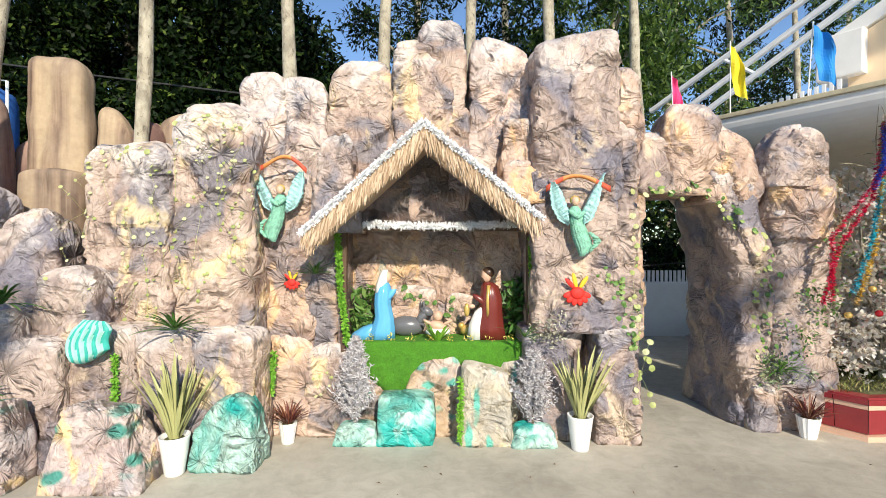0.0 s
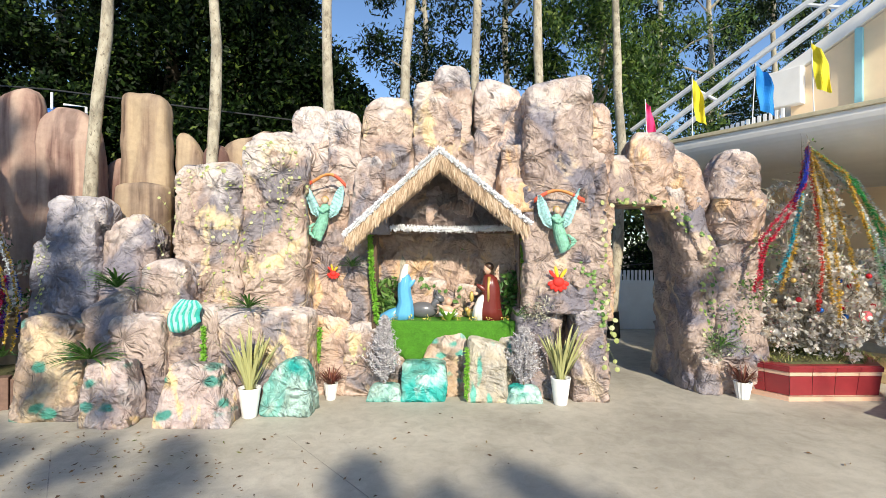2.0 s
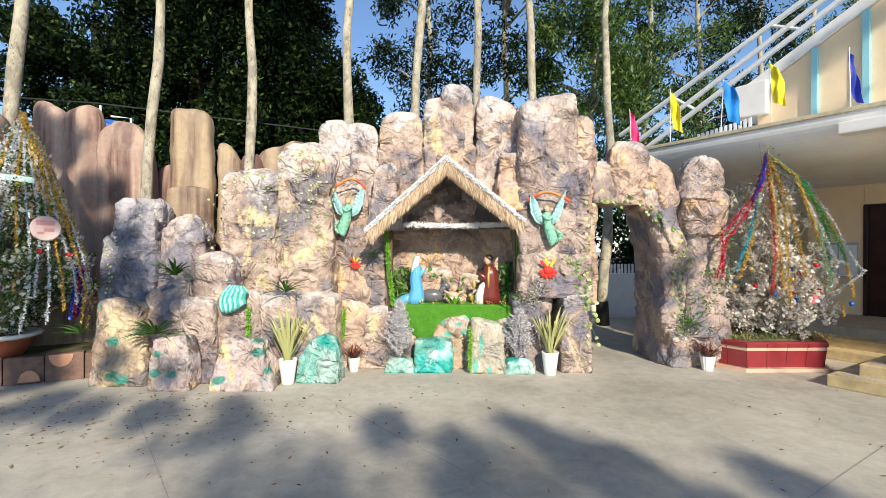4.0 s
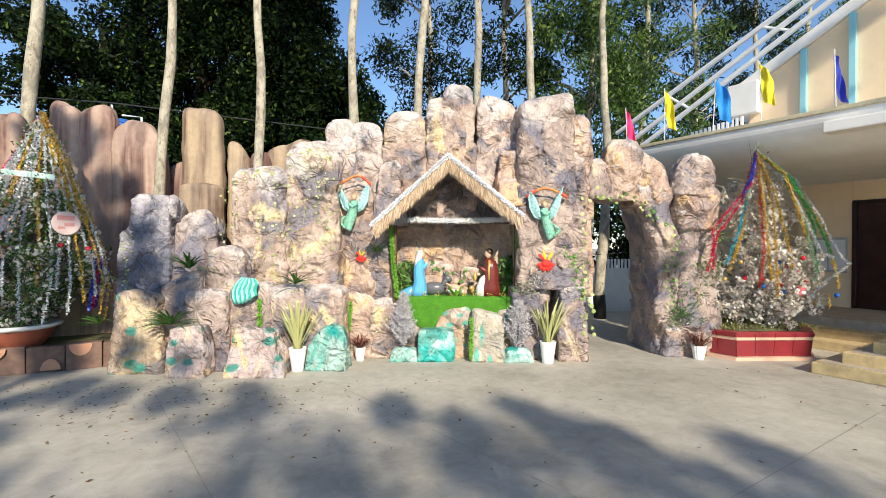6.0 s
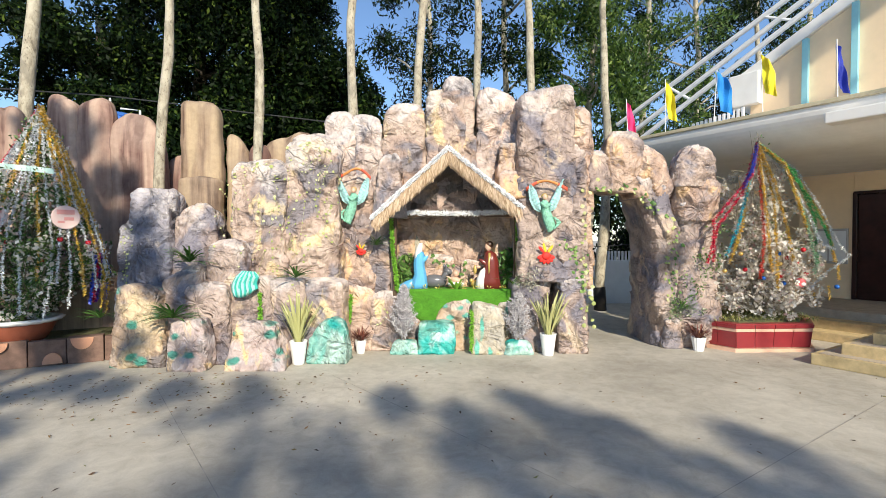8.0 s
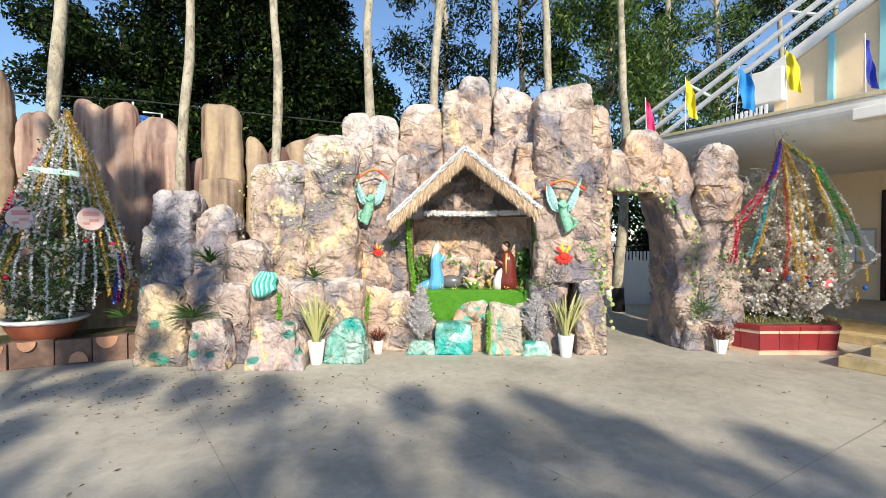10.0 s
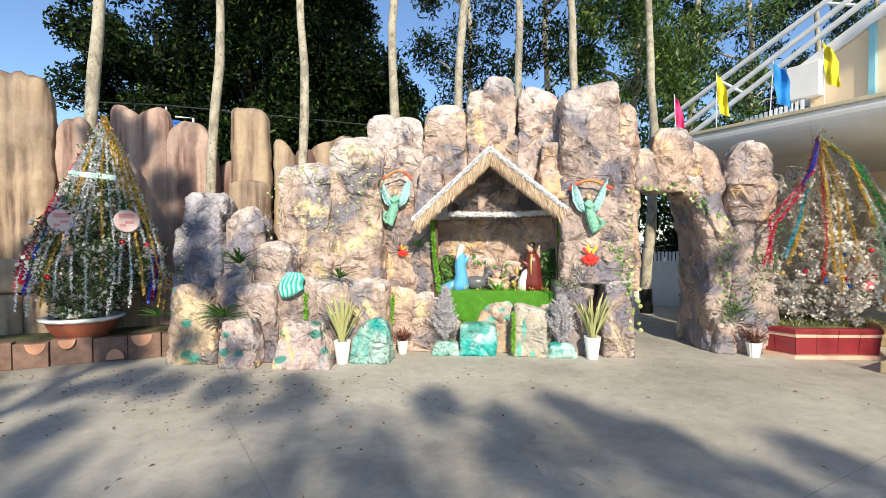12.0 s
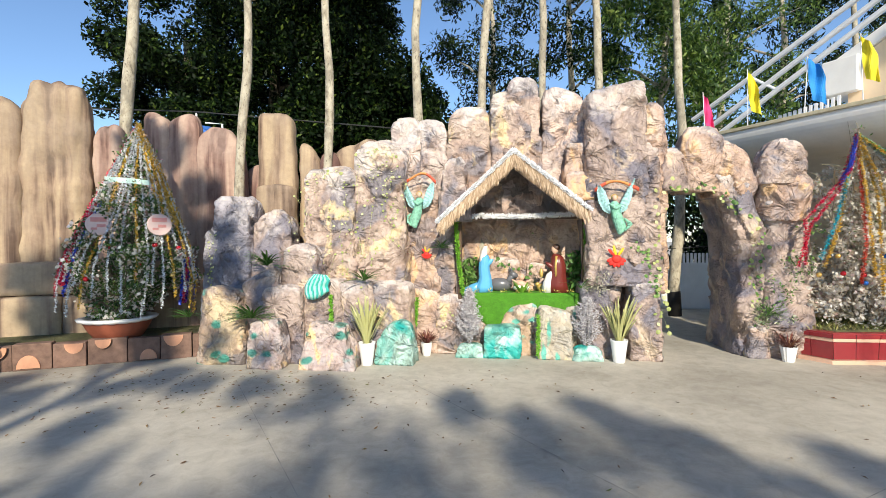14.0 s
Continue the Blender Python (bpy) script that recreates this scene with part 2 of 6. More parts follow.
c = ramp(nt, fbm(nt, v, 9, 6, 0.7, 0.5), [(0.32, (0.17, 0.145, 0.105)), (0.46, (0.38, 0.335, 0.25)), (0.62, (0.50, 0.455, 0.35))])
c = mix(nt, ramp(nt, fbm(nt, v, 3.2, 5, 0.65, 1.0), [(0.52, (0, 0, 0)), (0.60, (0.75, 0.75, 0.75))]), c, (0.24, 0.215, 0.165))
c = mix(nt, ramp(nt, fbm(nt, v, 30, 3, 0.6), [(0.60, (0, 0, 0)), (0.68, (0.8, 0.8, 0.8))]), c, (0.12, 0.10, 0.075))
nt.links.new(c, b.inputs["Base Color"])
relief(nt, b, fbm(nt, v, 24, 5, 0.7), 0.8, 0.02)
DARKBARK = plain("dark bark", (0.16, 0.13, 0.09), 0.9, vary=0.4, scale=12, bump=0.7, dist=0.02)
SOIL = plain("soil and moss", (0.10, 0.10, 0.04), 0.95, vary=0.5, scale=20, bump=0.8, dist=0.02)
PORCELAIN = plain("white glazed pot", (0.80, 0.80, 0.78), 0.25, vary=0.04)
REDTILE = plain("dark red tile", (0.26, 0.030, 0.036), 0.3, vary=0.2, scale=6)
BAND = plain("peach tile band", (0.66, 0.42, 0.30), 0.4, vary=0.12)
TERRACOTTA = plain("terracotta", (0.30, 0.085, 0.045), 0.6, vary=0.2)
WHITEWALL = plain("white boundary wall", (0.70, 0.72, 0.72), 0.8, vary=0.1, scale=3)


# ---- helpers ----
def obj(name, bm, material, parent=None, label="", smooth=False):
    me = bpy.data.meshes.new(name)
    bm.to_mesh(me)
    bm.free()
    if smooth:
        me.shade_smooth()
    for mm in material if isinstance(material, (list, tuple)) else [material]:
        me.materials.append(mm)
    ob = new(name, me)
    ob.parent = parent
    return tagged(ob, label)


part = obj


def thing(name, label, category, at=(0, 0, 0), rz=0.0, group="", kind=""):
    ob = new(name)
    ob.empty_display_size = 0.1
    ob.matrix_basis = pose(*at, 0, 0, rz)
    return tagged(ob, label, category, group, kind)


def box(bm, x0, x1, y0, y1, z0, z1, bevel=0.0):
    r = bmesh.ops.create_cube(bm, size=1, matrix=Matrix.LocRotScale(((x0 + x1) / 2, (y0 + y1) / 2, (z0 + z1) / 2), None, (x1 - x0, y1 - y0, z1 - z0)))
    if bevel:
        es = list({e for v in r["verts"] for e in v.link_edges})
        bmesh.ops.bevel(bm, geom=es, offset=bevel, segments=2, affect="EDGES", profile=0.6)
    return bm


def new_box(x0, x1, y0, y1, z0, z1, bevel=0.01):
    return box(bmesh.new(), x0, x1, y0, y1, z0, z1, bevel)


def mesh_from(verts, faces):
    me = bpy.data.meshes.new("tmp")
    me.from_pydata([tuple(v) for v in verts], [], faces)
    bm = bmesh.new()
    bm.from_mesh(me)
    bpy.data.meshes.remove(me)
    return bm


def lathe(profile, n=24, wob=0.0):
    """A turned body from (radius, height) pairs."""
    vs, fs = [], []
    for i, (r, z) in enumerate(profile):
        for k in range(n):
            a = 2 * math.pi * k / n
            q = r * (1 + wob * math.cos(a * n / 2))
            vs.append((q * math.cos(a), q * math.sin(a), z))
    for i in range(len(profile) - 1):
        for k in range(n):
            fs.append((i * n + k, i * n + (k + 1) % n, (i + 1) * n + (k + 1) % n, (i + 1) * n + k))
    fs.append(tuple(range(n))[::-1])
    fs.append(tuple((len(profile) - 1) * n + k for k in range(n)))
    return mesh_from(vs, fs)


def tube_into(vs, fs, pts, radii, n=8):
    pts = [Vector(p) for p in pts]
    base = len(vs)
    for i, p in enumerate(pts):
        d = (pts[min(i + 1, len(pts) - 1)] - pts[max(i - 1, 0)]).normalized()
        a = d.orthogonal().normalized() if abs(d.z) < 0.9 else Vector((1, 0, 0)).cross(d).normalized()
        c = d.cross(a)
        r = radii[i] if isinstance(radii, (list, tuple)) else radii
        for k in range(n):
            q = 2 * math.pi * k / n
            vs.append(p + (a * math.cos(q) + c * math.sin(q)) * r)
    for i in range(len(pts) - 1):
        for k in range(n):
            fs.append((base + i * n + k, base + i * n + (k + 1) % n, base + (i + 1) * n + (k + 1) % n, base + (i + 1) * n + k))
    fs.append(tuple(base + k for k in range(n))[::-1])
    fs.append(tuple(base + (len(pts) - 1) * n + k for k in range(n)))


def tube(pts, radii, n=8):
    vs, fs = [], []
    tube_into(vs, fs, pts, radii, n)
    return mesh_from(vs, fs)


def crag_mesh(w, d, h, seed, cap=0.35, power=2.9, tilt=0.0, taper=0.9, crease=0.034, lump=0.028, knob=0.0, box_power=13.0, res=0.031, ties=0.0, ribs=0.0, bend=0.0):
    """A standing rock of crumpled sheet: a rounded-box column with a domed top, folds and lumps. Its foot stands at z=0."""
    per = 2 * (w + d)
    n = max(24, int(per / res))
    side = max(3, int((h - cap) / res))
    top = max(6, int((cap + min(w, d) / 2) / res))
    prof = [((1.0 - (1 - taper) * (i / side) ** 1.5), (h - cap) * i / side) for i in range(side)]
    for i in range(top + 1):
        q = math.pi / 2 * i / top
        prof.append((taper * max(0.02, math.cos(q)) ** (2 / power), h - cap + cap * max(0, math.sin(q)) ** (2 / power)))
    vs, off = [], Vector((seed * 13.7, seed * 7.3, seed * 3.1))
    for r, z in prof:
        for k in range(n):
            a = 2 * math.pi * (k + 0.5) / n
            ca, sa = math.cos(a), math.sin(a)
            s = (abs(ca) ** box_power + abs(sa) ** box_power) ** (-1 / box_power)
            x, y = ca * s * r * w / 2, sa * s * r * d / 2
            p = Vector((x, y, z)) + off
            nrm = Vector((ca, sa, 1.2 * (z > h - cap) * (1 - r / taper * 0.9))).normalized()
            f = min(1.0, z / 0.1)
            ll = noise.noise(p * 1.6) * lump * 1.3 + noise.noise(p * 4.5) * lump * 0.6
            q1 = p + Vector((noise.noise(p * 2.0), noise.noise(p * 2.0 + Vector((5, 5, 5))), noise.noise(p * 2.0 + Vector((9, 1, 4))))) * 0.07
            dd = ll
            for sc, amp, gr in ((2.3, 1.5, 0.3), (5.5, 0.75, 0.22)):
                qq = Vector((q1.x * sc, q1.y * sc, q1.z * sc * 0.75))
                ds, cs_ = noise.voronoi(qq)
                dd += crease * (amp * (qq - cs_[0]).dot(noise.cell_vector(cs_[0] * 41.7) * 2 - Vector((1, 1, 1))) - gr * math.exp(-((ds[1] - ds[0]) / 0.07) ** 2))
            dd *= min(1.0, min(w, d) / 0.55)
            if ties:
                zz = (z + 0.05 * noise.noise(p * 1.2)) / ties
                t = abs(zz - round(zz)) * ties
                dd -= 0.03 * math.exp(-(t / 0.022) ** 2)
            if ribs:
                xr = x + 0.10 * noise.noise(Vector((x * 1.1, 3.0, z * 0.5)) + off)
                dd += ribs * (2.6 * abs(noise.noise(Vector((xr * 2.1, 0, z * 0.10)) + off)) + 0.8 * abs(noise.noise(Vector((xr * 5.0, 4.0, z * 0.16)) + off)) - 0.9)
            g = z / h
            zz2 = z + tilt * x / w * g * g + knob * g * g * max(0, math.sin((x / w + 0.1) * 5.0)) * cap
            x -= bend * max(0.0, (g - 0.5) / 0.5) ** 2
            vs.append(Vector((x, y, zz2)) + Vector((nrm.x, nrm.y, nrm.z * f)) * dd)
    fs = []
    for i in range(len(prof) - 1):
        for k in range(n):
            fs.append((i * n + k, i * n + (k + 1) % n, (i + 1) * n + (k + 1) % n, (i + 1) * n + k))
    fs.append(tuple((len(prof) - 1) * n + k for k in range(n)))
    fs.append(tuple(range(n))[::-1])
    return mesh_from(vs, fs)


crag_count = [0]
rock_shapes = ([], [])  # corners and faces of the crumpled rocks, for what hangs on them


def crag(name, x0, x1, yf, d, z0, z1, material, label, rz=0.0, lean=0.0, group="grotto rocks", category="rock", **kw):
    """A rock that spans x0..x1 with its front at yf."""
    crag_count[0] += 1
    ob = obj(name, crag_mesh(x1 - x0 + 0.05, d, z1 - z0, crag_count[0] * 1.37 + 2, **kw), material, smooth=True)
    ob.matrix_basis = pose((x0 + x1) / 2, yf + d / 2, z0, lean, 0, rz)
    if group != "concrete rock backdrop":
        vs, fs = rock_shapes
        o = len(vs)
        vs.extend(ob.matrix_basis @ q.co for q in ob.data.vertices)
        fs.extend([i_ + o for i_ in f_.vertices] for f_ in ob.data.polygons)
    return tagged(ob, label, category, group)

# ---- setting ----
bm = bmesh.new()
bmesh.ops.create_grid(bm, x_segments=2, y_segments=2, size=300)
tagged(obj("ground", bm, CONCRETE), "pale grey worn concrete yard with fallen leaves and slab joints", "ground", kind="structure")

# left retaining wall of sculpted concrete, turned towards the yard
WDIR = Vector((0.88, 0.475, 0)).normalized()
WRZ = math.degrees(math.atan2(WDIR.y, WDIR.x))
W0 = Vector((-7.49, -0.40, 0))


def on_wall(s, off=0.0):
    p = W0 + WDIR * s + Vector((-WDIR.y, WDIR.x, 0)) * off
    return p.x, p.y


for s, w, h, m_, kw in ((-1.9, 1.3, 3.95, SAND, dict(tilt=0.2)), (-0.75, 1.1, 4.05, SAND, dict(tilt=0.1)), (0.2, 1.15, 4.32, SAND, dict(tilt=0.1)), (0.95, 0.5, 3.75, BROWN, {}), (1.3, 0.4, 3.4, BROWN, {})
                        ):
    x, y = on_wall(s, 0.35)
    ob = obj("concrete_rock_panel", crag_mesh(w, 0.55, h, s * 3 + 30, cap=0.5, crease=0.006, lump=0.05, ribs=0.15, taper=0.92, box_power=4, res=0.06, **kw), m_, smooth=True)
    ob.matrix_basis = pose(x, y, 0, 0, 0, WRZ)
    tagged(ob, "tall ribbed rock panel of painted concrete, sandy brown", "rock wall", "concrete rock backdrop")
for x0, x1, yf, h, m_, kw in ((-5.51, -4.63, 0.62, 3.68, BROWN, dict(tilt=-0.25, cap=0.7, ribs=0.03)), (-6.42, -5.92, 0.56, 3.95, BROWN, dict(tilt=-0.25, cap=0.3)), (-6.0, -5.42, 0.60, 3.90, BROWN, dict(tilt=0.12, cap=0.25)), (-4.42, -3.72, 0.6, 3.9, SAND, dict(tilt=-0.14, cap=0.22)), (-4.36, -3.68, 0.46, 2.66, SAND, dict(cap=0.10, ribs=0.02)),
                              (-3.69, -3.28, 0.72, 3.31, SAND, dict(tilt=-0.4)), (-3.36, -3.04, 0.74, 3.16, BROWN, {}), (-3.15, -2.29, 0.85, 3.41, SAND, dict(tilt=0.2)), (-4.72, -4.26, 0.85, 3.08, BROWN, {})):
    kw = dict(dict(cap=0.45, ribs=0.06), **kw)
    crag("concrete_rock_panel", x0, x1, yf, 0.35, 0, h, m_, "tall ribbed rock panel of painted concrete, sandy brown", group="concrete rock backdrop", category="rock wall",
         crease=0.006, lump=0.05, box_power=4, res=0.06, **kw)
for z0, z1, off in ((0.2, 0.93, 0.0), (0.93, 1.45, 0.05)):
    edges = [-2.6, -1.5, -0.55, 0.35, 1.3, 2.2, 2.9] if z0 < 0.5 else [-2.6, -0.9, 1.1, 2.9]
    for a, c_ in zip(edges, edges[1:]):
        x, y = on_wall((a + c_) / 2, 0.2 + off)
        ob = obj("concrete_block", crag_mesh(c_ - a - 0.012, 0.5, z1 - z0 - 0.01, a * 5 + z0 + 60, cap=0.06, crease=0.004, lump=0.03, taper=0.985, box_power=9, res=0.07), SAND, smooth=True)
        ob.matrix_basis = pose(x, y, z0, 0, 0, WRZ)
        tagged(ob, "large sandy concrete block at the foot of the rock backdrop", "stone block", "concrete base blocks")

# planting bed and its kerb of blocks
K0, KDIR = Vector((-7.0, -1.39, 0)), WDIR
bed = thing("planting_bed", "mossy soil bed held by a low dark kerb", "planting bed", (K0.x, K0.y, 0), WRZ)
part("soil", new_box(-1.6, 2.5, 0.12, 1.2, 0, 0.31, 0.02), SOIL, bed)
KERB = plain("dark grimy kerb block", (0.19, 0.115, 0.085), 0.9, vary=0.5, scale=8, bump=0.4)
KERBPAINT = plain("faded orange paint", (0.55, 0.28, 0.17), 0.85, vary=0.2)
x = -1.6
i = 0
while x < 2.4:
    w = 0.44 + 0.05 * math.sin(i * 2.3)
    h = 0.35 + 0.012 * math.cos(i * 3.1)
    k = part("kerb_block", new_box(x, x + w - 0.012, -0.02 * math.sin(i * 1.7), 0.15, 0, h, 0.012), KERB, bed)
    cx, up = x + w * (0.62 if i % 2 else 0.4), i % 3 != 1
    ang = [math.pi * j / 10 for j in range(11)]
    r = 0.13 + 0.02 * math.sin(i * 5)
    vs = [(cx + r * math.cos(a) * 0.9, 0, (h - 0.012 - r * math.sin(a) * 1.1) if up else (0.03 + r * math.sin(a) * 1.2)) for a in ang]
    vs = [(vx, yy, vz) for yy in (-0.027, -0.0) for vx, _, vz in vs]
    part("paint_patch", mesh_from(vs, [tuple(range(11)), tuple(range(21, 10, -1))] + [(j, j + 1, j + 12, j + 11) for j in range(10)]), KERBPAINT, bed, "faded orange half-round paint patch")
    x += w
    i += 1

# low white boundary wall behind the arch
tagged(obj("wall_back", new_box(1.6, 9.5, 5.6, 5.78, 0, 1.12, 0.01), WHITEWALL), "low white boundary wall behind the archway", "wall", kind="structure")

# ---- grotto of crumpled painted rocks ----
TALL = dict(crease=0.032, ties=0.62, power=2.3)
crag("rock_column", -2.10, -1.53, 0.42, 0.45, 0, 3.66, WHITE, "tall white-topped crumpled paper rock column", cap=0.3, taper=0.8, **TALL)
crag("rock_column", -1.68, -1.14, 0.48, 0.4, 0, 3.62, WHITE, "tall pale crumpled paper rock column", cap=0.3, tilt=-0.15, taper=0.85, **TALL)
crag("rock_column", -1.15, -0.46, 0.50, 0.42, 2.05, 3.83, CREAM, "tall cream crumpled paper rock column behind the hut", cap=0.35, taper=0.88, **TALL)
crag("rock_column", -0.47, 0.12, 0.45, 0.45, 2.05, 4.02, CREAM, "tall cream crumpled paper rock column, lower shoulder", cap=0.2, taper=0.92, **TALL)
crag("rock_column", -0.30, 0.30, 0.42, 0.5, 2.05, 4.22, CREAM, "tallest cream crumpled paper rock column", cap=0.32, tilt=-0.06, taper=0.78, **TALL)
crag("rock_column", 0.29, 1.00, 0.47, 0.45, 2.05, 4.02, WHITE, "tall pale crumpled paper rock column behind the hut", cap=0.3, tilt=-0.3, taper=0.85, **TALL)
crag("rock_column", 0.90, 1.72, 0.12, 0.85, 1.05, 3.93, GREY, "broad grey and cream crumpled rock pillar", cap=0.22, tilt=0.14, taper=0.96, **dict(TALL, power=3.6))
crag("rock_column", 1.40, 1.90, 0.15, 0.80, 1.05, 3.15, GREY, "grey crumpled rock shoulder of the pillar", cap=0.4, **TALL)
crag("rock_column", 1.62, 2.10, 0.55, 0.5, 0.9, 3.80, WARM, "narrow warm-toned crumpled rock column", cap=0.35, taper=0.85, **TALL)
crag("rock", 1.50, 1.88, 0.10, 0.85, 0, 1.12, GREY, "grey crumpled rock foot of the pillar", cap=0.05, taper=0.97)
crag("rock", 0.82, 1.34, 0.22, 0.75, 0, 1.10, GREY, "grey crumpled rock foot of the pillar", cap=0.05, taper=0.97)
crag("rock", 1.25, 1.60, 0.55, 0.4, 0, 1.10, DIM, "back of the pillar niche, recess shade put into its colour", cap=0.05, taper=0.97)
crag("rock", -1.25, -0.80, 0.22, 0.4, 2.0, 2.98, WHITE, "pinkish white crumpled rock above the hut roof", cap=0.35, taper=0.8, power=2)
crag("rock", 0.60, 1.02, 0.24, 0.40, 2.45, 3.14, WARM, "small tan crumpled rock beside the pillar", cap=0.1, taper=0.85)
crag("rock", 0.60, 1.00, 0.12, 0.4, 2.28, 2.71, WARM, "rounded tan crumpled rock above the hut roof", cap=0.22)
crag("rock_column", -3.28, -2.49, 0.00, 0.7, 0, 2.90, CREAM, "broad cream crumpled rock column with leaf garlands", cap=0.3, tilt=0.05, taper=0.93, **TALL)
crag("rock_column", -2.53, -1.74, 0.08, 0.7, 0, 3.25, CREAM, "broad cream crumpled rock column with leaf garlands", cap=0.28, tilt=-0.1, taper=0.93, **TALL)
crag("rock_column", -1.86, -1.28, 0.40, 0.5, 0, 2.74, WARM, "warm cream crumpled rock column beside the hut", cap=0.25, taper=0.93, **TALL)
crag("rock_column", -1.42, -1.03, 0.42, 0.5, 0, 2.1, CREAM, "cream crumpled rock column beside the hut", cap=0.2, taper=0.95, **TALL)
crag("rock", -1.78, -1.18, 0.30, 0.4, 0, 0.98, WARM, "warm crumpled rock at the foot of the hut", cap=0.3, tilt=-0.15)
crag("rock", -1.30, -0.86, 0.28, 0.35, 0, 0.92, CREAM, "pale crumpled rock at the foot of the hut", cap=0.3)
# lower tier on the left
crag("rock_ledge", -3.16, -2.62, -0.35, 0.5, 0, 1.18, GREY, "grey crumpled rock ledge", cap=0.08, taper=0.97, tilt=0.05)
crag("rock_ledge", -2.68, -2.14, -0.30, 0.5, 0, 1.15, GREY, "grey crumpled rock ledge", cap=0.08, taper=0.96)
crag("rock_ledge", -2.18, -1.62, -0.28, 0.5, 0, 1.12, CREAM, "cream crumpled rock ledge", cap=0.1, taper=0.95)
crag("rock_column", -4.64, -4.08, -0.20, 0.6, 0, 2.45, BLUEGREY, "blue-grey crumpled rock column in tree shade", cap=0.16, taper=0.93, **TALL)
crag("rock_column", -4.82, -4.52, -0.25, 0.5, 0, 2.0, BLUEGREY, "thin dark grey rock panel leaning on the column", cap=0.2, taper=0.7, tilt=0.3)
crag("rock_column", -4.12, -3.42, -0.10, 0.5, 0, 2.22, GREY, "grey-violet crumpled rock", cap=0.35, taper=0.8, power=2)
crag("rock", -3.50, -2.96, -0.30, 0.5, 0, 1.70, GREY, "grey crumpled rock between the columns", cap=0.2, taper=0.9)
crag("rock", -4.06, -3.52, -0.45, 0.5, 0, 1.28, GREY, "grey crumpled rock with fern pockets", cap=0.2, tilt=0.2)
crag("rock", -3.72, -3.10, -0.50, 0.45, 0, 1.1, GREY, "low grey crumpled rock in front", cap=0.3)
crag("boulder", -4.60, -3.92, -0.66, 0.45, 0, 1.08, OCHRE, "yellow and green painted crumpled boulder", cap=0.14, tilt=-0.10, taper=0.80, box_power=10, group="front boulders")
crag("boulder", -3.76, -3.28, -0.86, 0.4, 0, 0.66, DABBED, "cream boulder with painted green spots", cap=0.08, taper=0.80, tilt=0.04, box_power=10, group="front boulders")
crag("boulder", -3.02, -2.26, -0.84, 0.45, 0, 0.62, DABBED, "cream and orange boulder with painted green leaves", cap=0.10, tilt=-0.14, taper=0.66, box_power=10, group="front boulders")
crag("boulder", -2.06, -1.54, -0.48, 0.4, 0, 0.58, TEAL, "teal and white painted crumpled boulder", cap=0.30, tilt=0.30, taper=0.88, power=2.2, box_power=10, group="front boulders")
crag("boulder", -0.58, -0.06, 0.06, 0.3, 0, 0.47, TEAL, "teal painted crumpled block", cap=0.04, taper=0.88, box_power=10, group="front boulders")
crag("boulder", -0.36, 0.28, 0.30, 0.35, 0, 0.80, MINT, "cream boulder with green streaks", cap=0.35, tilt=0.2, taper=0.85, power=2, box_power=10, group="front boulders")
crag("boulder", 0.20, 0.68, 0.06, 0.35, 0, 0.73, PALEGREEN, "pale boulder with green vertical streaks", cap=0.06, tilt=-0.12, taper=0.82, box_power=10, group="front boulders")
crag("boulder", 0.58, 0.96, 0.32, 0.35, 0, 0.82, PALEGREEN, "pale boulder with green streaks", cap=0.25, power=2, box_power=10, group="front boulders")
crag("boulder", -0.86, -0.38, 0.38, 0.3, 0, 0.74, MINT, "cream boulder with green streaks", cap=0.35, tilt=-0.2, taper=0.8, power=2, box_power=10, group="front boulders")
crag("boulder", -0.98, -0.60, 0.06, 0.25, 0, 0.20, TEAL, "low teal crumpled base of the silver tree", cap=0.12, crease=0.02, lump=0.02, box_power=10, group="front boulders")
crag("boulder", 0.70, 1.08, 0.02, 0.25, 0, 0.20, TEAL, "low teal crumpled base of the silver tree", cap=0.12, crease=0.02, lump=0.02, box_power=10, group="front boulders")
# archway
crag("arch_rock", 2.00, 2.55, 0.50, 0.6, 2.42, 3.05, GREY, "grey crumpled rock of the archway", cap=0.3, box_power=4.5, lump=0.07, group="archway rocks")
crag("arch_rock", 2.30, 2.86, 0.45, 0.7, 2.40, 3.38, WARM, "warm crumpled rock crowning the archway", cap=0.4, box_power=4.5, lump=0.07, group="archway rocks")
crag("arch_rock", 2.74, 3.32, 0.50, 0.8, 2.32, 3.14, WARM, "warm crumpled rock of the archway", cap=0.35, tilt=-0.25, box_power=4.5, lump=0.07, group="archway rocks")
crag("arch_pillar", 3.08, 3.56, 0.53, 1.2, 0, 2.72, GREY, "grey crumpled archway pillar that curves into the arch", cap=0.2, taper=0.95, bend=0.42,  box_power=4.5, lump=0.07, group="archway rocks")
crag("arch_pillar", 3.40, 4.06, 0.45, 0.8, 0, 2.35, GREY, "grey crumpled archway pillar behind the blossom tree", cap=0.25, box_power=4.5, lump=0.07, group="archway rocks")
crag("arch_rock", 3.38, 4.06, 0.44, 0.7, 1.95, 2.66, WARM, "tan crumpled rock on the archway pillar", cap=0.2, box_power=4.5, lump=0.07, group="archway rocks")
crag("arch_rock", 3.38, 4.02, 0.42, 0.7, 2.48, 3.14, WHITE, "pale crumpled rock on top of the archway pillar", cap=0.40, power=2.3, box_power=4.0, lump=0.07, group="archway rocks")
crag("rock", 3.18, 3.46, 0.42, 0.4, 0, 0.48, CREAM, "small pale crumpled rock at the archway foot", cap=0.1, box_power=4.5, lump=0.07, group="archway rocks")

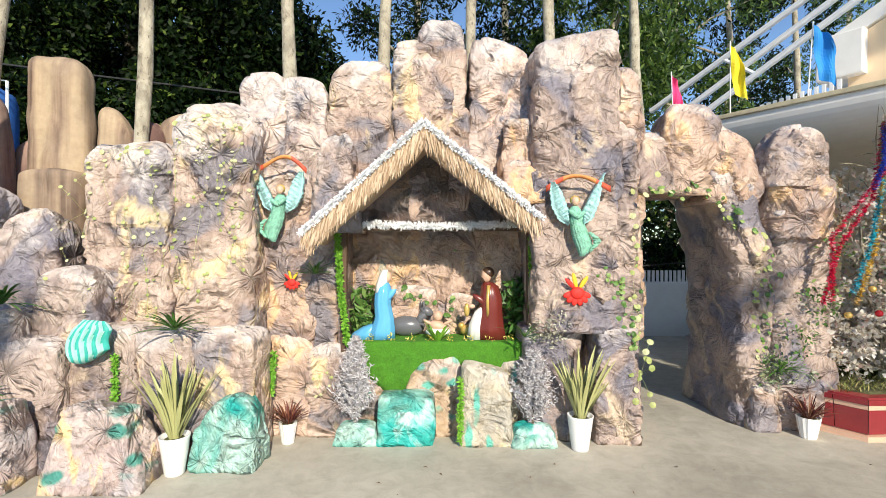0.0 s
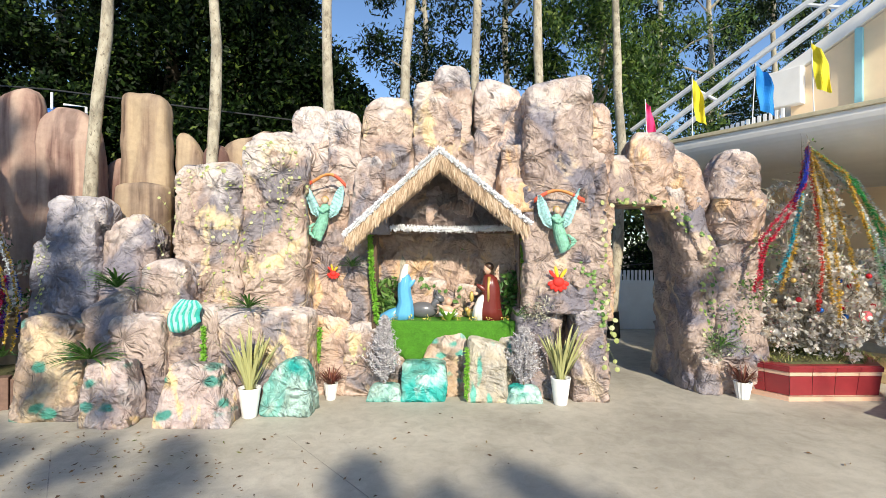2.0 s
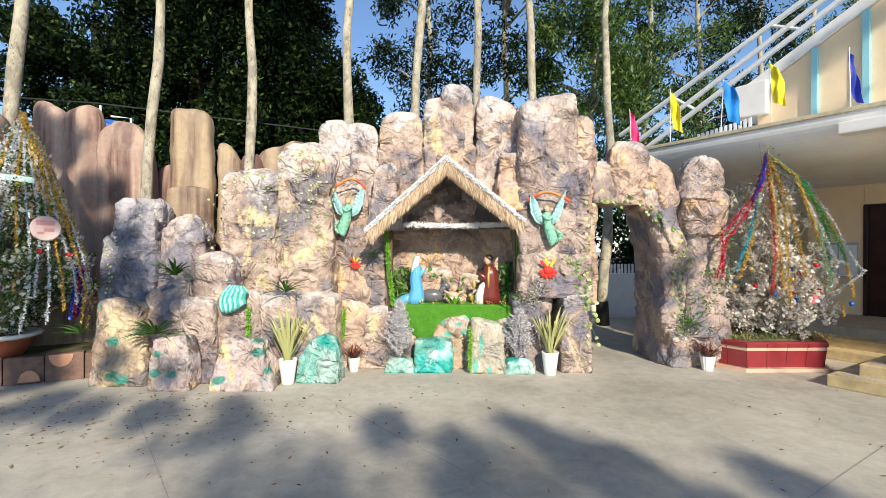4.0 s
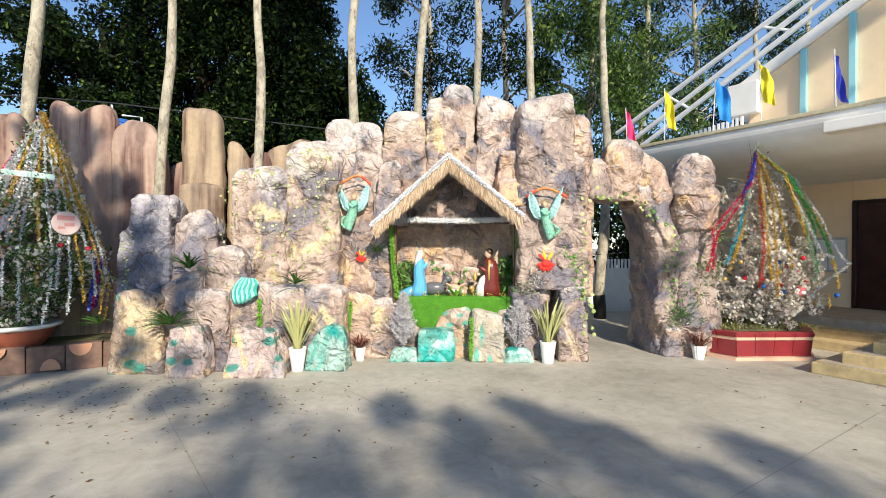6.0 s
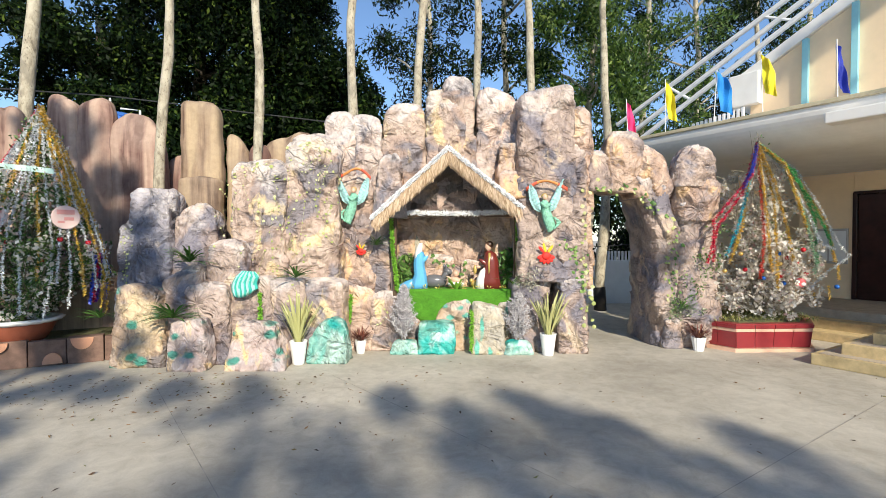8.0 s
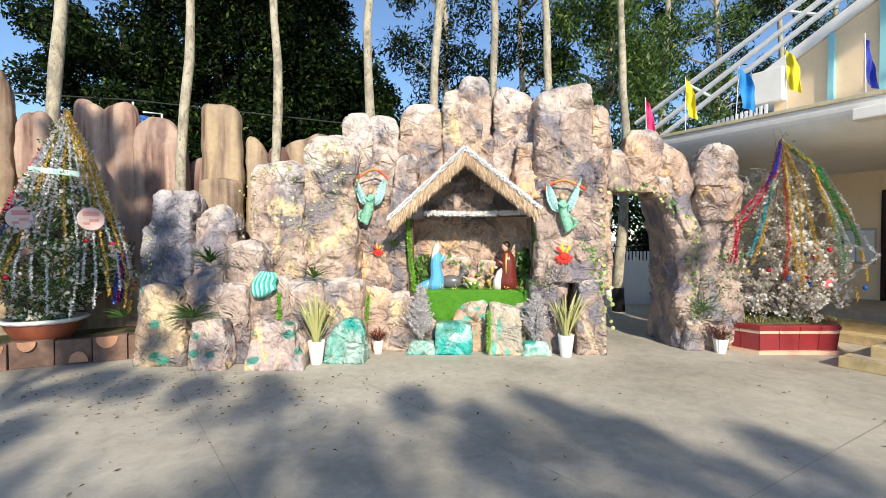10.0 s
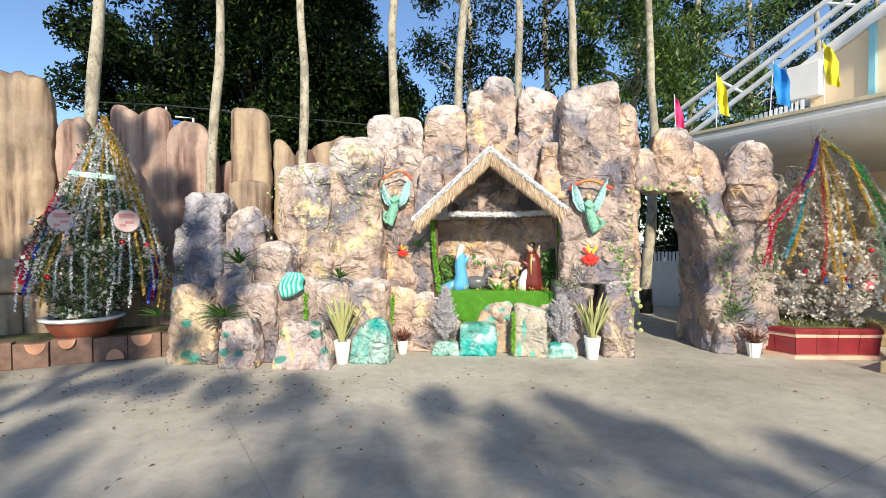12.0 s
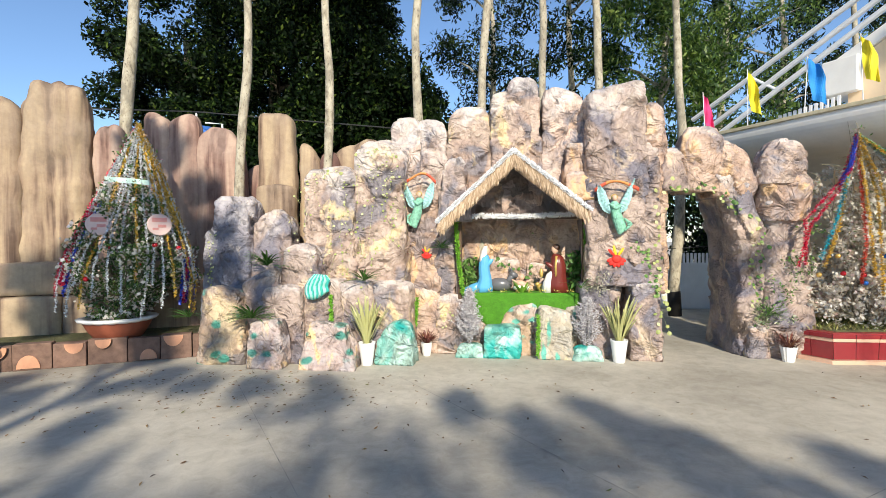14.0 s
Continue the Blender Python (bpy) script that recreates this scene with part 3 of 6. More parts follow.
# ---- hut ----
THATCH = island("dry thatch straw", [(0, (0.27, 0.175, 0.10)), (0.5, (0.50, 0.36, 0.235)), (1, (0.68, 0.53, 0.38))], 0.9)
TINSEL = island("white tinsel", [(0, (0.75, 0.76, 0.78)), (1, (0.95, 0.95, 0.95))], 0.4)
TIMBER = plain("dark timber", (0.10, 0.06, 0.035), 0.8, vary=0.4)
TURF = plain("artificial turf", (0.10, 0.33, 0.02), 0.95, vary=0.35, scale=60, bump=1.0, dist=0.02)
APEX, EL, ER = Vector((-0.14, 0, 2.95)), Vector((-1.22, 0, 1.97)), Vector((0.90, 0, 2.11))
hut = thing("nativity_hut", "small thatched nativity hut trimmed with white tinsel", "hut", (0, 0, 0))
rnd = random.Random(4)
for a, e in ((APEX, EL), (APEX, ER)):
    d = (e - a).normalized()
    up = Vector((-d.z, 0, d.x)) * (1 if d.x < 0 else -1)
    if up.z < 0:
        up = -up
    vs = []
    for yy in (-0.12, 0.95):
        for t, o in ((0, 0), (1, 0), (1, -0.12), (0, -0.12)):
            vs.append(Vector((0, yy, 0)) + a.lerp(e, t) + up * o)
    part("roof_slab", mesh_from(vs, [(0, 1, 2, 3), (7, 6, 5, 4), (0, 4, 5, 1), (1, 5, 6, 2), (2, 6, 7, 3), (3, 7, 4, 0)]), THATCH, hut, "thick dry straw thatch")
    vs, fs = [], []
    for i in range(2200):
        t = rnd.random() * 0.985
        p = a.lerp(e, t) + up * rnd.uniform(-0.10, 0.0) + Vector((0, rnd.uniform(-0.2, -0.12), 0))
        ln = rnd.uniform(0.06, 0.17)
        dr = (Vector((d.x * 0.25 + rnd.uniform(-0.15, 0.15), rnd.uniform(-0.1, 0.1), -1))).normalized() * ln
        wd = Vector((rnd.uniform(0.003, 0.007), 0, 0))
        b0 = len(vs)
        vs += [p - wd, p + wd, p + dr * 0.6 + wd, p + dr * 0.6 - wd, p + dr]
        fs += [(b0, b0 + 1, b0 + 2, b0 + 3), (b0 + 3, b0 + 2, b0 + 4)]
    tagged(part("straw_fringe", mesh_from(vs, fs), THATCH, hut, "hanging straw fringe"), kind="stuff")


def tinsel_strip(name, pts, r, material, parent, label="", count=200, seed=1, size=0.02):
    """A fluffy garland: short flat bristles round a polyline."""
    rr = random.Random(seed)
    pts = [Vector(p) for p in pts]
    lens = [(q - p).length for p, q in zip(pts, pts[1:])]
    total = sum(lens)
    vs, fs = [], []
    for i in range(count):
        s = rr.random() * total
        k = 0
        while k < len(lens) - 1 and s > lens[k]:
            s -= lens[k]
            k += 1
        p = pts[k].lerp(pts[k + 1], min(1, s / max(lens[k], 1e-6)))
        o = Vector((rr.gauss(0, 1), rr.gauss(0, 1), rr.gauss(0, 1))).normalized()
        q = o.orthogonal().normalized() * size * rr.uniform(0.25, 0.5)
        b0 = len(vs)
        e = p + o * r * rr.uniform(0.6, 1.1)
        vs += [p - q, p + q, e + q * 0.6, e - q * 0.6]
        fs.append((b0, b0 + 1, b0 + 2, b0 + 3))
    ob = part(name, mesh_from(vs, fs), material, parent, label)
    return tagged(ob, kind="stuff") if parent else ob


up2 = Vector((0, -0.20, 0.01))
tinsel_strip("roof_tinsel", [EL + up2, APEX + up2, ER + up2], 0.042, TINSEL, hut, "fluffy white tinsel", 4600, 3, 0.02)
tinsel_strip("beam_tinsel", [(-0.97, 0.31, 2.09), (0.0, 0.30, 2.065), (0.90, 0.31, 2.09)], 0.055, TINSEL, hut, "fluffy white tinsel", 1700, 5, 0.018)
for nm, x0, x1, z0, z1 in (("post", -0.98, -0.92, 0.0, 2.1), ("post", 0.86, 0.92, 0.0, 2.1), ("beam", -1.0, 0.94, 2.02, 2.10)):
    part(nm, new_box(x0, x1, 0.34, 0.42, z0, z1, 0.01), TIMBER, hut)
# gable sheet coloured dark for the shade under the roof
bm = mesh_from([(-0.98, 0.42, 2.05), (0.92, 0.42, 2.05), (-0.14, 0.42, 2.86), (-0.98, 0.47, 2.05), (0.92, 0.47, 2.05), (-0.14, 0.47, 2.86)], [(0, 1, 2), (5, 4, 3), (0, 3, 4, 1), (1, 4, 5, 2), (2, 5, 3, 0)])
part("gable_cloth", bm, DIM, hut, "crumpled paper lining the gable, shade put into its dark colour")
part("back_wall", crag_mesh(2.25, 0.14, 1.35, 71, cap=0.05, taper=0.98, res=0.04), WARM, hut, "warm crumpled paper back wall", smooth=True).matrix_basis = pose(-0.03, 1.02, 0.86)
crag("hut_rock", -0.66, -0.02, 0.84, 0.16, 0.91, 1.44, WARM, "warm crumpled rock ledge at the back of the hut", cap=0.1, taper=0.9, group="hut rocks")
crag("hut_rock", 0.06, 0.52, 0.86, 0.14, 0.91, 1.34, WARM, "warm crumpled rock ledge at the back of the hut", cap=0.12, taper=0.85, tilt=-0.1, group="hut rocks")
part("ceiling_board", new_box(-1.2, 1.05, 0.42, 1.2, 2.09, 2.13), TIMBER, hut)
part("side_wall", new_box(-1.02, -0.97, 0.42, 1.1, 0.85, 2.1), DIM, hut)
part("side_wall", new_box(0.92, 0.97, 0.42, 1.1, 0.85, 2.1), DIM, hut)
part("platform_base", new_box(-0.96, 0.9, 0.44, 1.1, 0, 0.84), TIMBER, hut)
part("floor_platform", new_box(-0.98, 0.93, 0.42, 1.1, 0.84, 0.91, 0.01), TURF, hut, "green turf platform")
vs = []
for j in range(13):
    for i in range(25):
        u_, w_ = i / 24, j / 12
        sq = 1 - 0.45 * w_ ** 1.5
        vs.append((-0.02 + (u_ - 0.5) * 1.86 * sq, 0.39 + 0.012 * math.sin(u_ * 31 + w_ * 3) + 0.04 * w_, 0.925 - 0.52 * w_))
fs = [(j * 25 + i, j * 25 + i + 1, (j + 1) * 25 + i + 1, (j + 1) * 25 + i) for j in range(12) for i in range(24)]
cl = mesh_from(vs, fs)
bmesh.ops.solidify(cl, geom=cl.faces[:], thickness=0.02)
tagged(part("turf_cloth", cl, TURF, None, smooth=True), "bright green artificial turf hung over the hut platform", "cloth")

# ---- church ----
CH = pose(5.7, -0.5, 0, 0, 0, math.degrees(math.atan2(0.84, -0.54)))  # x along the facade, away; y to the left of it, out of the wall
church = thing("church", "beige church front with a white canopy and porch steps", "church")
church.matrix_basis = CH
# local: x = along, y>0 = out towards the yard
vs, fs = [], []
prof = [(0.10, 3.62)] + [(-0.75 + 0.87 * math.cos(q * math.pi / 28), 3.58 - 0.50 * math.sin(q * math.pi / 28)) for q in range(15)] + [(-3.7, 3.0), (-3.7, 3.66), (0.0, 3.66)]
for xx in (-9.0, 4.25):
    vs += [(xx, y_, z_) for y_, z_ in prof]
n_ = len(prof)
fs = [(i, (i + 1) % n_, n_ + (i + 1) % n_, n_ + i) for i in range(n_)] + [tuple(range(n_))[::-1], tuple(range(n_, 2 * n_))]
part("canopy", mesh_from(vs, fs), CANOPY, church, "white rounded concrete canopy")
part("canopy_edge", new_box(-9.0, 4.27, 0.06, 0.15, 3.60, 3.66, 0.01), plain("yellowed coping", (0.55, 0.48, 0.32), 0.7), church)
part("canopy_beam", new_box(-9.0, 0.62, 0.05, 0.32, 3.28, 3.44, 0.02), CANOPY, church, "white projecting canopy beam")
# upper gable wall
GW = [(-9.0, 3.6), (2.3, 3.6), (2.3, 4.6), (0.72, 5.42), (-9.0, 10.4)]
vs = [(a, yy, c_) for yy in (-1.2, -1.45) for a, c_ in GW]
n_ = len(GW)
part("gable_wall", mesh_from(vs, [tuple(range(n_)), tuple(range(2 * n_ - 1, n_ - 1, -1))] + [(i, n_ + i, n_ + (i + 1) % n_, (i + 1) % n_) for i in range(n_)]), WALL, church, "beige plastered gable wall")
for (a, c_), (a2, c2) in (((2.5, 4.62), (-9.0, 10.55)),):
    part("gable_coping", tube([(a, -1.25, c_), (a2, -1.25, c2)], 0.13, 4), CANOPY, church, "white gable coping")
for xx, z1 in ((1.42, 5.05), (0.75, 5.4), (0.05, 5.75), (-0.65, 6.1)):
    part("wall_strip", new_box(xx - 0.045, xx + 0.045, -1.2, -1.13, 3.66, z1, 0.005), SKYBLUE, church, "light blue vertical trim strip")
part("end_block", new_box(2.1, 2.62, -1.9, -1.05, 4.13, 4.72, 0.02), CANOPY, church, "white concrete end block")
for i in range(12):
    xx = 2.3 + i * 0.085
    part("railing_slat", new_box(xx, xx + 0.045, -1.0, -0.96, 3.66, 4.08 - 0.01 * i, 0.004), STEEL, church)
for (a, c_), (a2, c2) in (((5.24, 4.36), (1.55, 5.93)), ((4.75, 4.15), (1.29, 5.82)), ((4.72, 3.87), (1.07, 5.72))):
    k = 1.9
    part("roof_rail", tube([(a, -1.2, c_), (a + (a2 - a) * k, -1.2, c_ + (c2 - c_) * k)], 0.05, 8), STEEL, church, "white steel roof pipe")
for q in (0.35, 0.85, 1.3):
    part("rail_tie", tube([(5.24 - 3.69 * q, -1.2, 4.36 + 1.57 * q), (4.72 - 3.65 * q, -1.2, 3.87 + 1.85 * q)], 0.03, 6), STEEL, church)
# porch wall with door
part("porch_wall", new_box(1.55, 2.5, -3.95, -3.77, 0.45, 3.1), WALL, church, "beige plastered porch wall")
part("porch_wall", new_box(-9, 0.0, -3.95, -3.77, 0.45, 3.1), WALL, church, "beige plastered porch wall")
part("porch_wall", new_box(0.0, 1.55, -3.95, -3.77, 2.6, 3.1), WALL, church, "beige plastered porch wall")
part("recess_wall", new_box(2.5, 4.9, -4.6, -4.4, 0.45, 3.1), WALL, church, "shaded beige recess wall")
part("return_wall", new_box(2.3, 2.5, -9, -3.95, 0.0, 3.6), WALL, church, "beige plastered side wall")
dr = part("door", new_box(0.07, 1.49, -3.88, -3.82, 0.45, 2.56, 0.01), DOORWOOD, church, "dark reddish double door, closed")
for a in (0.0, 1.49):
    part("door_frame", new_box(a, a + 0.07, -3.9, -3.74, 0.45, 2.6, 0.005), DOORWOOD, dr)
part("door_frame", new_box(0.0, 1.55, -3.9, -3.74, 2.56, 2.62, 0.005), DOORWOOD, dr)
nb = thing("notice_board", "grey-framed notice board with pinned white sheets", "notice board")
nb.matrix_basis = CH @ pose(1.9, -3.74, 1.16)
FRAME = plain("grey aluminium", (0.45, 0.44, 0.43), 0.4, 0.6)
PAPER = plain("white paper", (0.75, 0.76, 0.77), 0.8, vary=0.05)
part("frame", new_box(-0.28, 0.28, -0.025, 0.03, 0, 0.72, 0.008), FRAME, nb)
part("sheet", new_box(-0.25, 0.03, 0.03, 0.035, 0.05, 0.67, 0), PAPER, nb)
part("sheet", new_box(0.06, 0.25, 0.03, 0.035, 0.37, 0.67, 0), PAPER, nb)
part("sheet", new_box(0.06, 0.25, 0.03, 0.035, 0.05, 0.33, 0), PAPER, nb)
# porch and steps
part("porch_floor", new_box(-9, 4.2, -9, -1.75, 0, 0.45, 0.01), TREAD, church, "worn stone porch floor")
for i, z in enumerate((0.3, 0.15)):
    part("step", new_box(-0.2, 4.2, -1.75 + i * 0.35, -1.40 + i * 0.35, 0, z, 0.012), STEPSTONE, church, "yellowish stone step")
for i, z in enumerate((0.15, 0.3, 0.45)):
    part("step", new_box(-9, 0.55 - i * 0.25, -1.75, 0.82 - i * 0.25, 0, z - 0.004 * (i == 2), 0.012), STEPSTONE, church, "yellowish stone step")
# greyer strips paint the shade that each step throws on the one below
for i, z in enumerate((0.15, 0.3)):
    part("tread", new_box(-9, 0.48 - i * 0.25, 0.575 - i * 0.25, 0.75 - i * 0.25, z - 0.01, z + 0.004, 0), TREAD, church, "step tread strip, step shade put into its greyer colour")
    part("tread", new_box(0.305 - i * 0.25, 0.48 - i * 0.25, -1.70, 0.57 - i * 0.25, z - 0.01, z + 0.004, 0), TREAD, church, "step tread strip, step shade put into its greyer colour")
part("column", new_box(2.9, 3.2, -2.9, -2.6, 0.45, 3.1, 0.01), WALL, church, "beige porch column")

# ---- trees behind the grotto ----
# shade in the leaf colour: most near black as gaps, few bright as sunlit
LEAFDARK = island("foliage with shaded and lit leaves", [(0, (0.003, 0.008, 0.002)), (0.70, (0.006, 0.016, 0.003)), (0.90, (0.022, 0.046, 0.008)), (1, (0.10, 0.145, 0.025))], 0.55, 0.10)
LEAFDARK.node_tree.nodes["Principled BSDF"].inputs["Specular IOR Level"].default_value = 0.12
LEAFLIGHT = island("fresh green foliage", [(0, (0.012, 0.03, 0.006)), (0.45, (0.05, 0.11, 0.018)), (0.8, (0.12, 0.20, 0.03)), (1, (0.25, 0.33, 0.07))], 0.5, 0.35)


def leaf_cloud(centres, count, size, seed, narrow=0.45, droop=0.3):
    """Leaves scattered in uneven clumps; centres are (x, y, z, radius)."""
    r = np.random.RandomState(seed)
    wts = np.array([c[3] ** 2 for c in centres])
    idx = r.choice(len(centres), count, p=wts / wts.sum())
    cs = np.array([c[:3] for c in centres])[idx]
    rad = np.array([c[3] for c in centres])[idx]
    g = r.normal(size=(count, 3))
    g /= np.linalg.norm(g, axis=1, keepdims=True)
    p = cs + g * (rad * r.uniform(0.35, 1.05, count))[:, None]
    a = r.normal(size=(count, 3))
    a[:, 2] -= droop
    a /= np.linalg.norm(a, axis=1, keepdims=True)
    o = np.cross(a, r.normal(size=(count, 3)))
    o /= np.linalg.norm(o, axis=1, keepdims=True)
    s = size * r.uniform(0.6, 1.3, count)[:, None]
    vs = np.stack([p - a * s, p + o * s * narrow, p + a * s, p - o * s * narrow], 1).reshape(-1, 3)
    me = bpy.data.meshes.new("tmp")
    me.from_pydata(vs.tolist(), [], np.arange(count * 4).reshape(-1, 4).tolist())
    return me


def leafy(name, me, material, parent, label=""):
    me.name = name
    me.materials.append(material)
    ob = new(name, me)
    ob.parent = parent
    return tagged(ob, label)


def tree(at, h, trunk_r, clumps, count, size, leafmat, bark, label, seed, lean=(0, 0), limbs=6, narrow=0.45, droop=0.3, group="background trees"):
    r = random.Random(seed)
    t = thing("tree", label, "tree", at, 0, group)
    pts, rad = [], []
    for i in range(15):
        q = i / 14
        pts.append((lean[0] * q + 0.06 * h / 8 * math.sin(q * 9 + seed * 1.7) + 0.02 * math.sin(q * 27 + seed), lean[1] * q + 0.05 * math.cos(q * 5 + seed), h * q))
        rad.append(trunk_r * (1 - 0.55 * q) * (1 + 0.07 * math.sin(i * 2.1 + seed)))
    part("trunk", tube(pts, rad, 12), bark, t, smooth=True)
    if clumps:
        cl = clumps(r)
        for c_ in sorted(cl, key=lambda q: -q[3])[:limbs]:
            zz = max(h * 0.35, min(h * 0.97, c_[2] - 0.8))
            k = zz / h
            b0 = Vector((lean[0] * k, lean[1] * k, zz))
            e = Vector(c_[:3])
            part("limb", tube([b0, b0.lerp(e, 0.5) + Vector((0, 0, 0.15)), e], [trunk_r * 0.35, trunk_r * 0.22, trunk_r * 0.06], 6), bark, t)
        leafy("crown", leaf_cloud(cl, count, size, seed, narrow, droop), leafmat, t)
    return t


# slender pale trunks right behind the rocks, their crowns high above
def high(r):
    return [(r.uniform(-1.3, 1.3), r.uniform(-0.2, 1.8), r.uniform(8.2, 11), r.uniform(0.35, 0.8)) for _ in range(14)]


for i, (x, y, ln, rr) in enumerate(((-6.72, 0.60, 0.10, 0.129), (-4.54, 0.42, 0.06, 0.090), (-3.25, 0.62, 0.10, 0.088), (-1.73, 0.95, 0.08, 0.095), (-0.63, 0.95, 0.04, 0.088), (0.24, 1.00, 0.05, 0.076), (1.17, 1.00, 0.06, 0.080))):
    tree((x, y, 0), 10.5, rr, high, 1200, 0.12, LEAFLIGHT, BARK, "slender tree with pale straight trunk behind the grotto", i + 1, (ln * 2, 0.2), 5, 0.2, 0.8, "slender trees")
foot_tree = tree((3.50, 4.45, 0), 9, 0.13, high, 1500, 0.12, LEAFLIGHT, BARK, "slender tree with a dark-painted foot seen through the archway", 21, (0.1, 0), 5, 0.25, 0.6, "slender trees")
part("painted_foot", tube([(-0.045, -0.027, 0), (-0.06, -0.03, 0.3), (-0.073, -0.03, 0.55)], [0.144, 0.141, 0.137], 14), plain("black tar paint", (0.02, 0.018, 0.016), 0.8), foot_tree, "foot painted black", smooth=True)


def dense(w, z0, z1, n, rad=(0.7, 1.3), dp=1.5):
    def f(r):
        return [(r.uniform(-w, w), r.uniform(-dp, dp), r.uniform(z0, z1), r.uniform(*rad)) for _ in range(n)]
    return f


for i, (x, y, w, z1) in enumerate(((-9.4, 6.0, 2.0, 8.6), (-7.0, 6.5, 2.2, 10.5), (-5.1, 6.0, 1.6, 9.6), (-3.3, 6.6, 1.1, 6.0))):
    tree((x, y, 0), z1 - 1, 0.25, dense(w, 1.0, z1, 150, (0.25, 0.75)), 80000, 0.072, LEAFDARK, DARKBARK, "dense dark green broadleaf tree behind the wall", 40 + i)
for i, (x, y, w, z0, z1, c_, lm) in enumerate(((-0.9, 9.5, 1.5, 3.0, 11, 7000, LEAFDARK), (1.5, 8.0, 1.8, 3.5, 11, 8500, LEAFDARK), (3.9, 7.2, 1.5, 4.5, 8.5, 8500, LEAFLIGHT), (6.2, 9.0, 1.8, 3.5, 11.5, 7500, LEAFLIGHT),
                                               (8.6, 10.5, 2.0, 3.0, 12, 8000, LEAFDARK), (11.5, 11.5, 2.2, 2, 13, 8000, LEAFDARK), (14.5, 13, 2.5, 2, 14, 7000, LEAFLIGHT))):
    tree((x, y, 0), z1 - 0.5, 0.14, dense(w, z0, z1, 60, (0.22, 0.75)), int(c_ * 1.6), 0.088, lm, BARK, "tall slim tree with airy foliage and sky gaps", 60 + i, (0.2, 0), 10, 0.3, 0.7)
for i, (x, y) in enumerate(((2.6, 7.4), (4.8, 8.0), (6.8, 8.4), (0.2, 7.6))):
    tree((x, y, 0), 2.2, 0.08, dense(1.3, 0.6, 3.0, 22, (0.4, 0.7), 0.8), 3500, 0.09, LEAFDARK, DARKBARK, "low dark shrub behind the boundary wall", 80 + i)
# trees across the yard whose shade falls on the ground and the rocks
def shade_tree(base, top, falls, count, seed, size=0.15):
    """A tree behind the yard; falls: places (x, y, z, radius) that its clumps shade."""
    def cl(r):
        out = []
        for x, y, z, rad in falls:
            h = top + r.uniform(-0.9, 0.9)
            p = Vector((x, y, z)) + sun_way * ((h - z) / sun_way.z) - Vector(base)
            out.append((p.x, p.y, p.z, rad))
        return out
    tree(base, top, 0.16, cl, count, size, LEAFDARK, DARKBARK, "tree across the yard that throws dappled shade", seed, (0, 0), 12, 0.3, 0.8, "shade trees")


rs = random.Random(3)
falls = []
for k in range(17):
    x, y = -4.3 + 0.43 * k + rs.uniform(-0.15, 0.15), rs.uniform(-3.6, -1.9) - 0.10 * abs(k - 8)
    if k in (4, 5):
        y -= 1.2
    n = 0
    while y > -8.5:
        falls.append((x + rs.uniform(-0.12, 0.12), y, 0, rs.uniform(0.10, 0.18) + 0.05 * min(n, 7)))
        d = rs.uniform(0.25, 0.5)
        x, y, n = x + 0.26 * d, y - 0.97 * d, n + 1
falls += [(rs.uniform(-3.4, 2.4), rs.uniform(-8.0, -3.3), 0, rs.uniform(0.25, 0.55)) for _ in range(34)]
falls += [(rs.uniform(-3.4, 1.0), rs.uniform(-6.2, -2.3), 0, rs.uniform(0.25, 0.5)) for _ in range(34)]
shade_tree((4.0, -19.0, 0), 8.5, falls, 11000, 91, 0.125)
falls = [(rs.uniform(-0.8, 3.0), rs.uniform(-3.3, -1.9), 0, rs.uniform(0.1, 0.26)) for _ in range(8)] + [(-2.2, -1.9, 0, 0.22), (-0.7, -1.9, 0, 0.25), (0.6, -1.9, 0, 0.22)]
shade_tree((5.5, -17.0, 0), 8.0, falls, 1100, 92)
falls = [(-5.9, 0.5, 3.4, 0.35), (-5.2, 0.6, 2.6, 0.22), (-4.6, -1.3, 0, 0.3), (-4.0, -1.5, 0, 0.28), (-3.2, -1.6, 0, 0.28), (-4.3, -0.7, 0.35, 0.2), (-3.5, -0.9, 0.25, 0.16), (-2.5, -1.3, 0, 0.2),
         (-4.45, -0.3, 1.9, 0.18), (-4.35, -0.3, 1.5, 0.2), (-4.2, -0.4, 1.1, 0.2), (-3.75, -0.3, 1.1, 0.2), (-3.6, -0.4, 1.5, 0.15), (-3.8, -0.4, 0.8, 0.18), (-5.6, 1.0, 2.4, 0.3), (-6.3, 0.5, 3.6, 0.3), (-6.4, 0.5, 3.3, 0.35), (-5.4, 0.9, 1.6, 0.5), (-6.3, 0.4, 1.2, 0.5), (-5.9, 0.5, 3.2, 0.25),
         (-4.9, 0.2, 0.9, 0.35), (-5.4, -0.6, 0.2, 0.4), (-4.9, -1.9, 0, 0.25), (-5.6, -2.6, 0, 0.4), (-6.4, -1.9, 0, 0.3), (-4.2, -3.0, 0, 0.3), (-7.6, 0, 1.0, 0.4), (-6.9, -0.2, 1.4, 0.45), (-7.3, -0.4, 0.6, 0.4), (-6.4, -0.6, 0.8, 0.3), (-5.2, -0.5, 1.2, 0.25), (-5.9, -0.9, 1.0, 0.2)]
shade_tree((-2.0, -14.0, 0), 8.5, falls, 4600, 93)
shade_tree((9.0, -13.5, 0), 9.0, [(3.2, 0.9, 1.2, 0.25), (6.0, 2.6, 0.6, 0.4), (5.3, 0.6, 5.2, 0.25), (6.2, 0.4, 5.4, 0.3), (6.3, -0.4, 4.8, 0.22)], 500, 94)

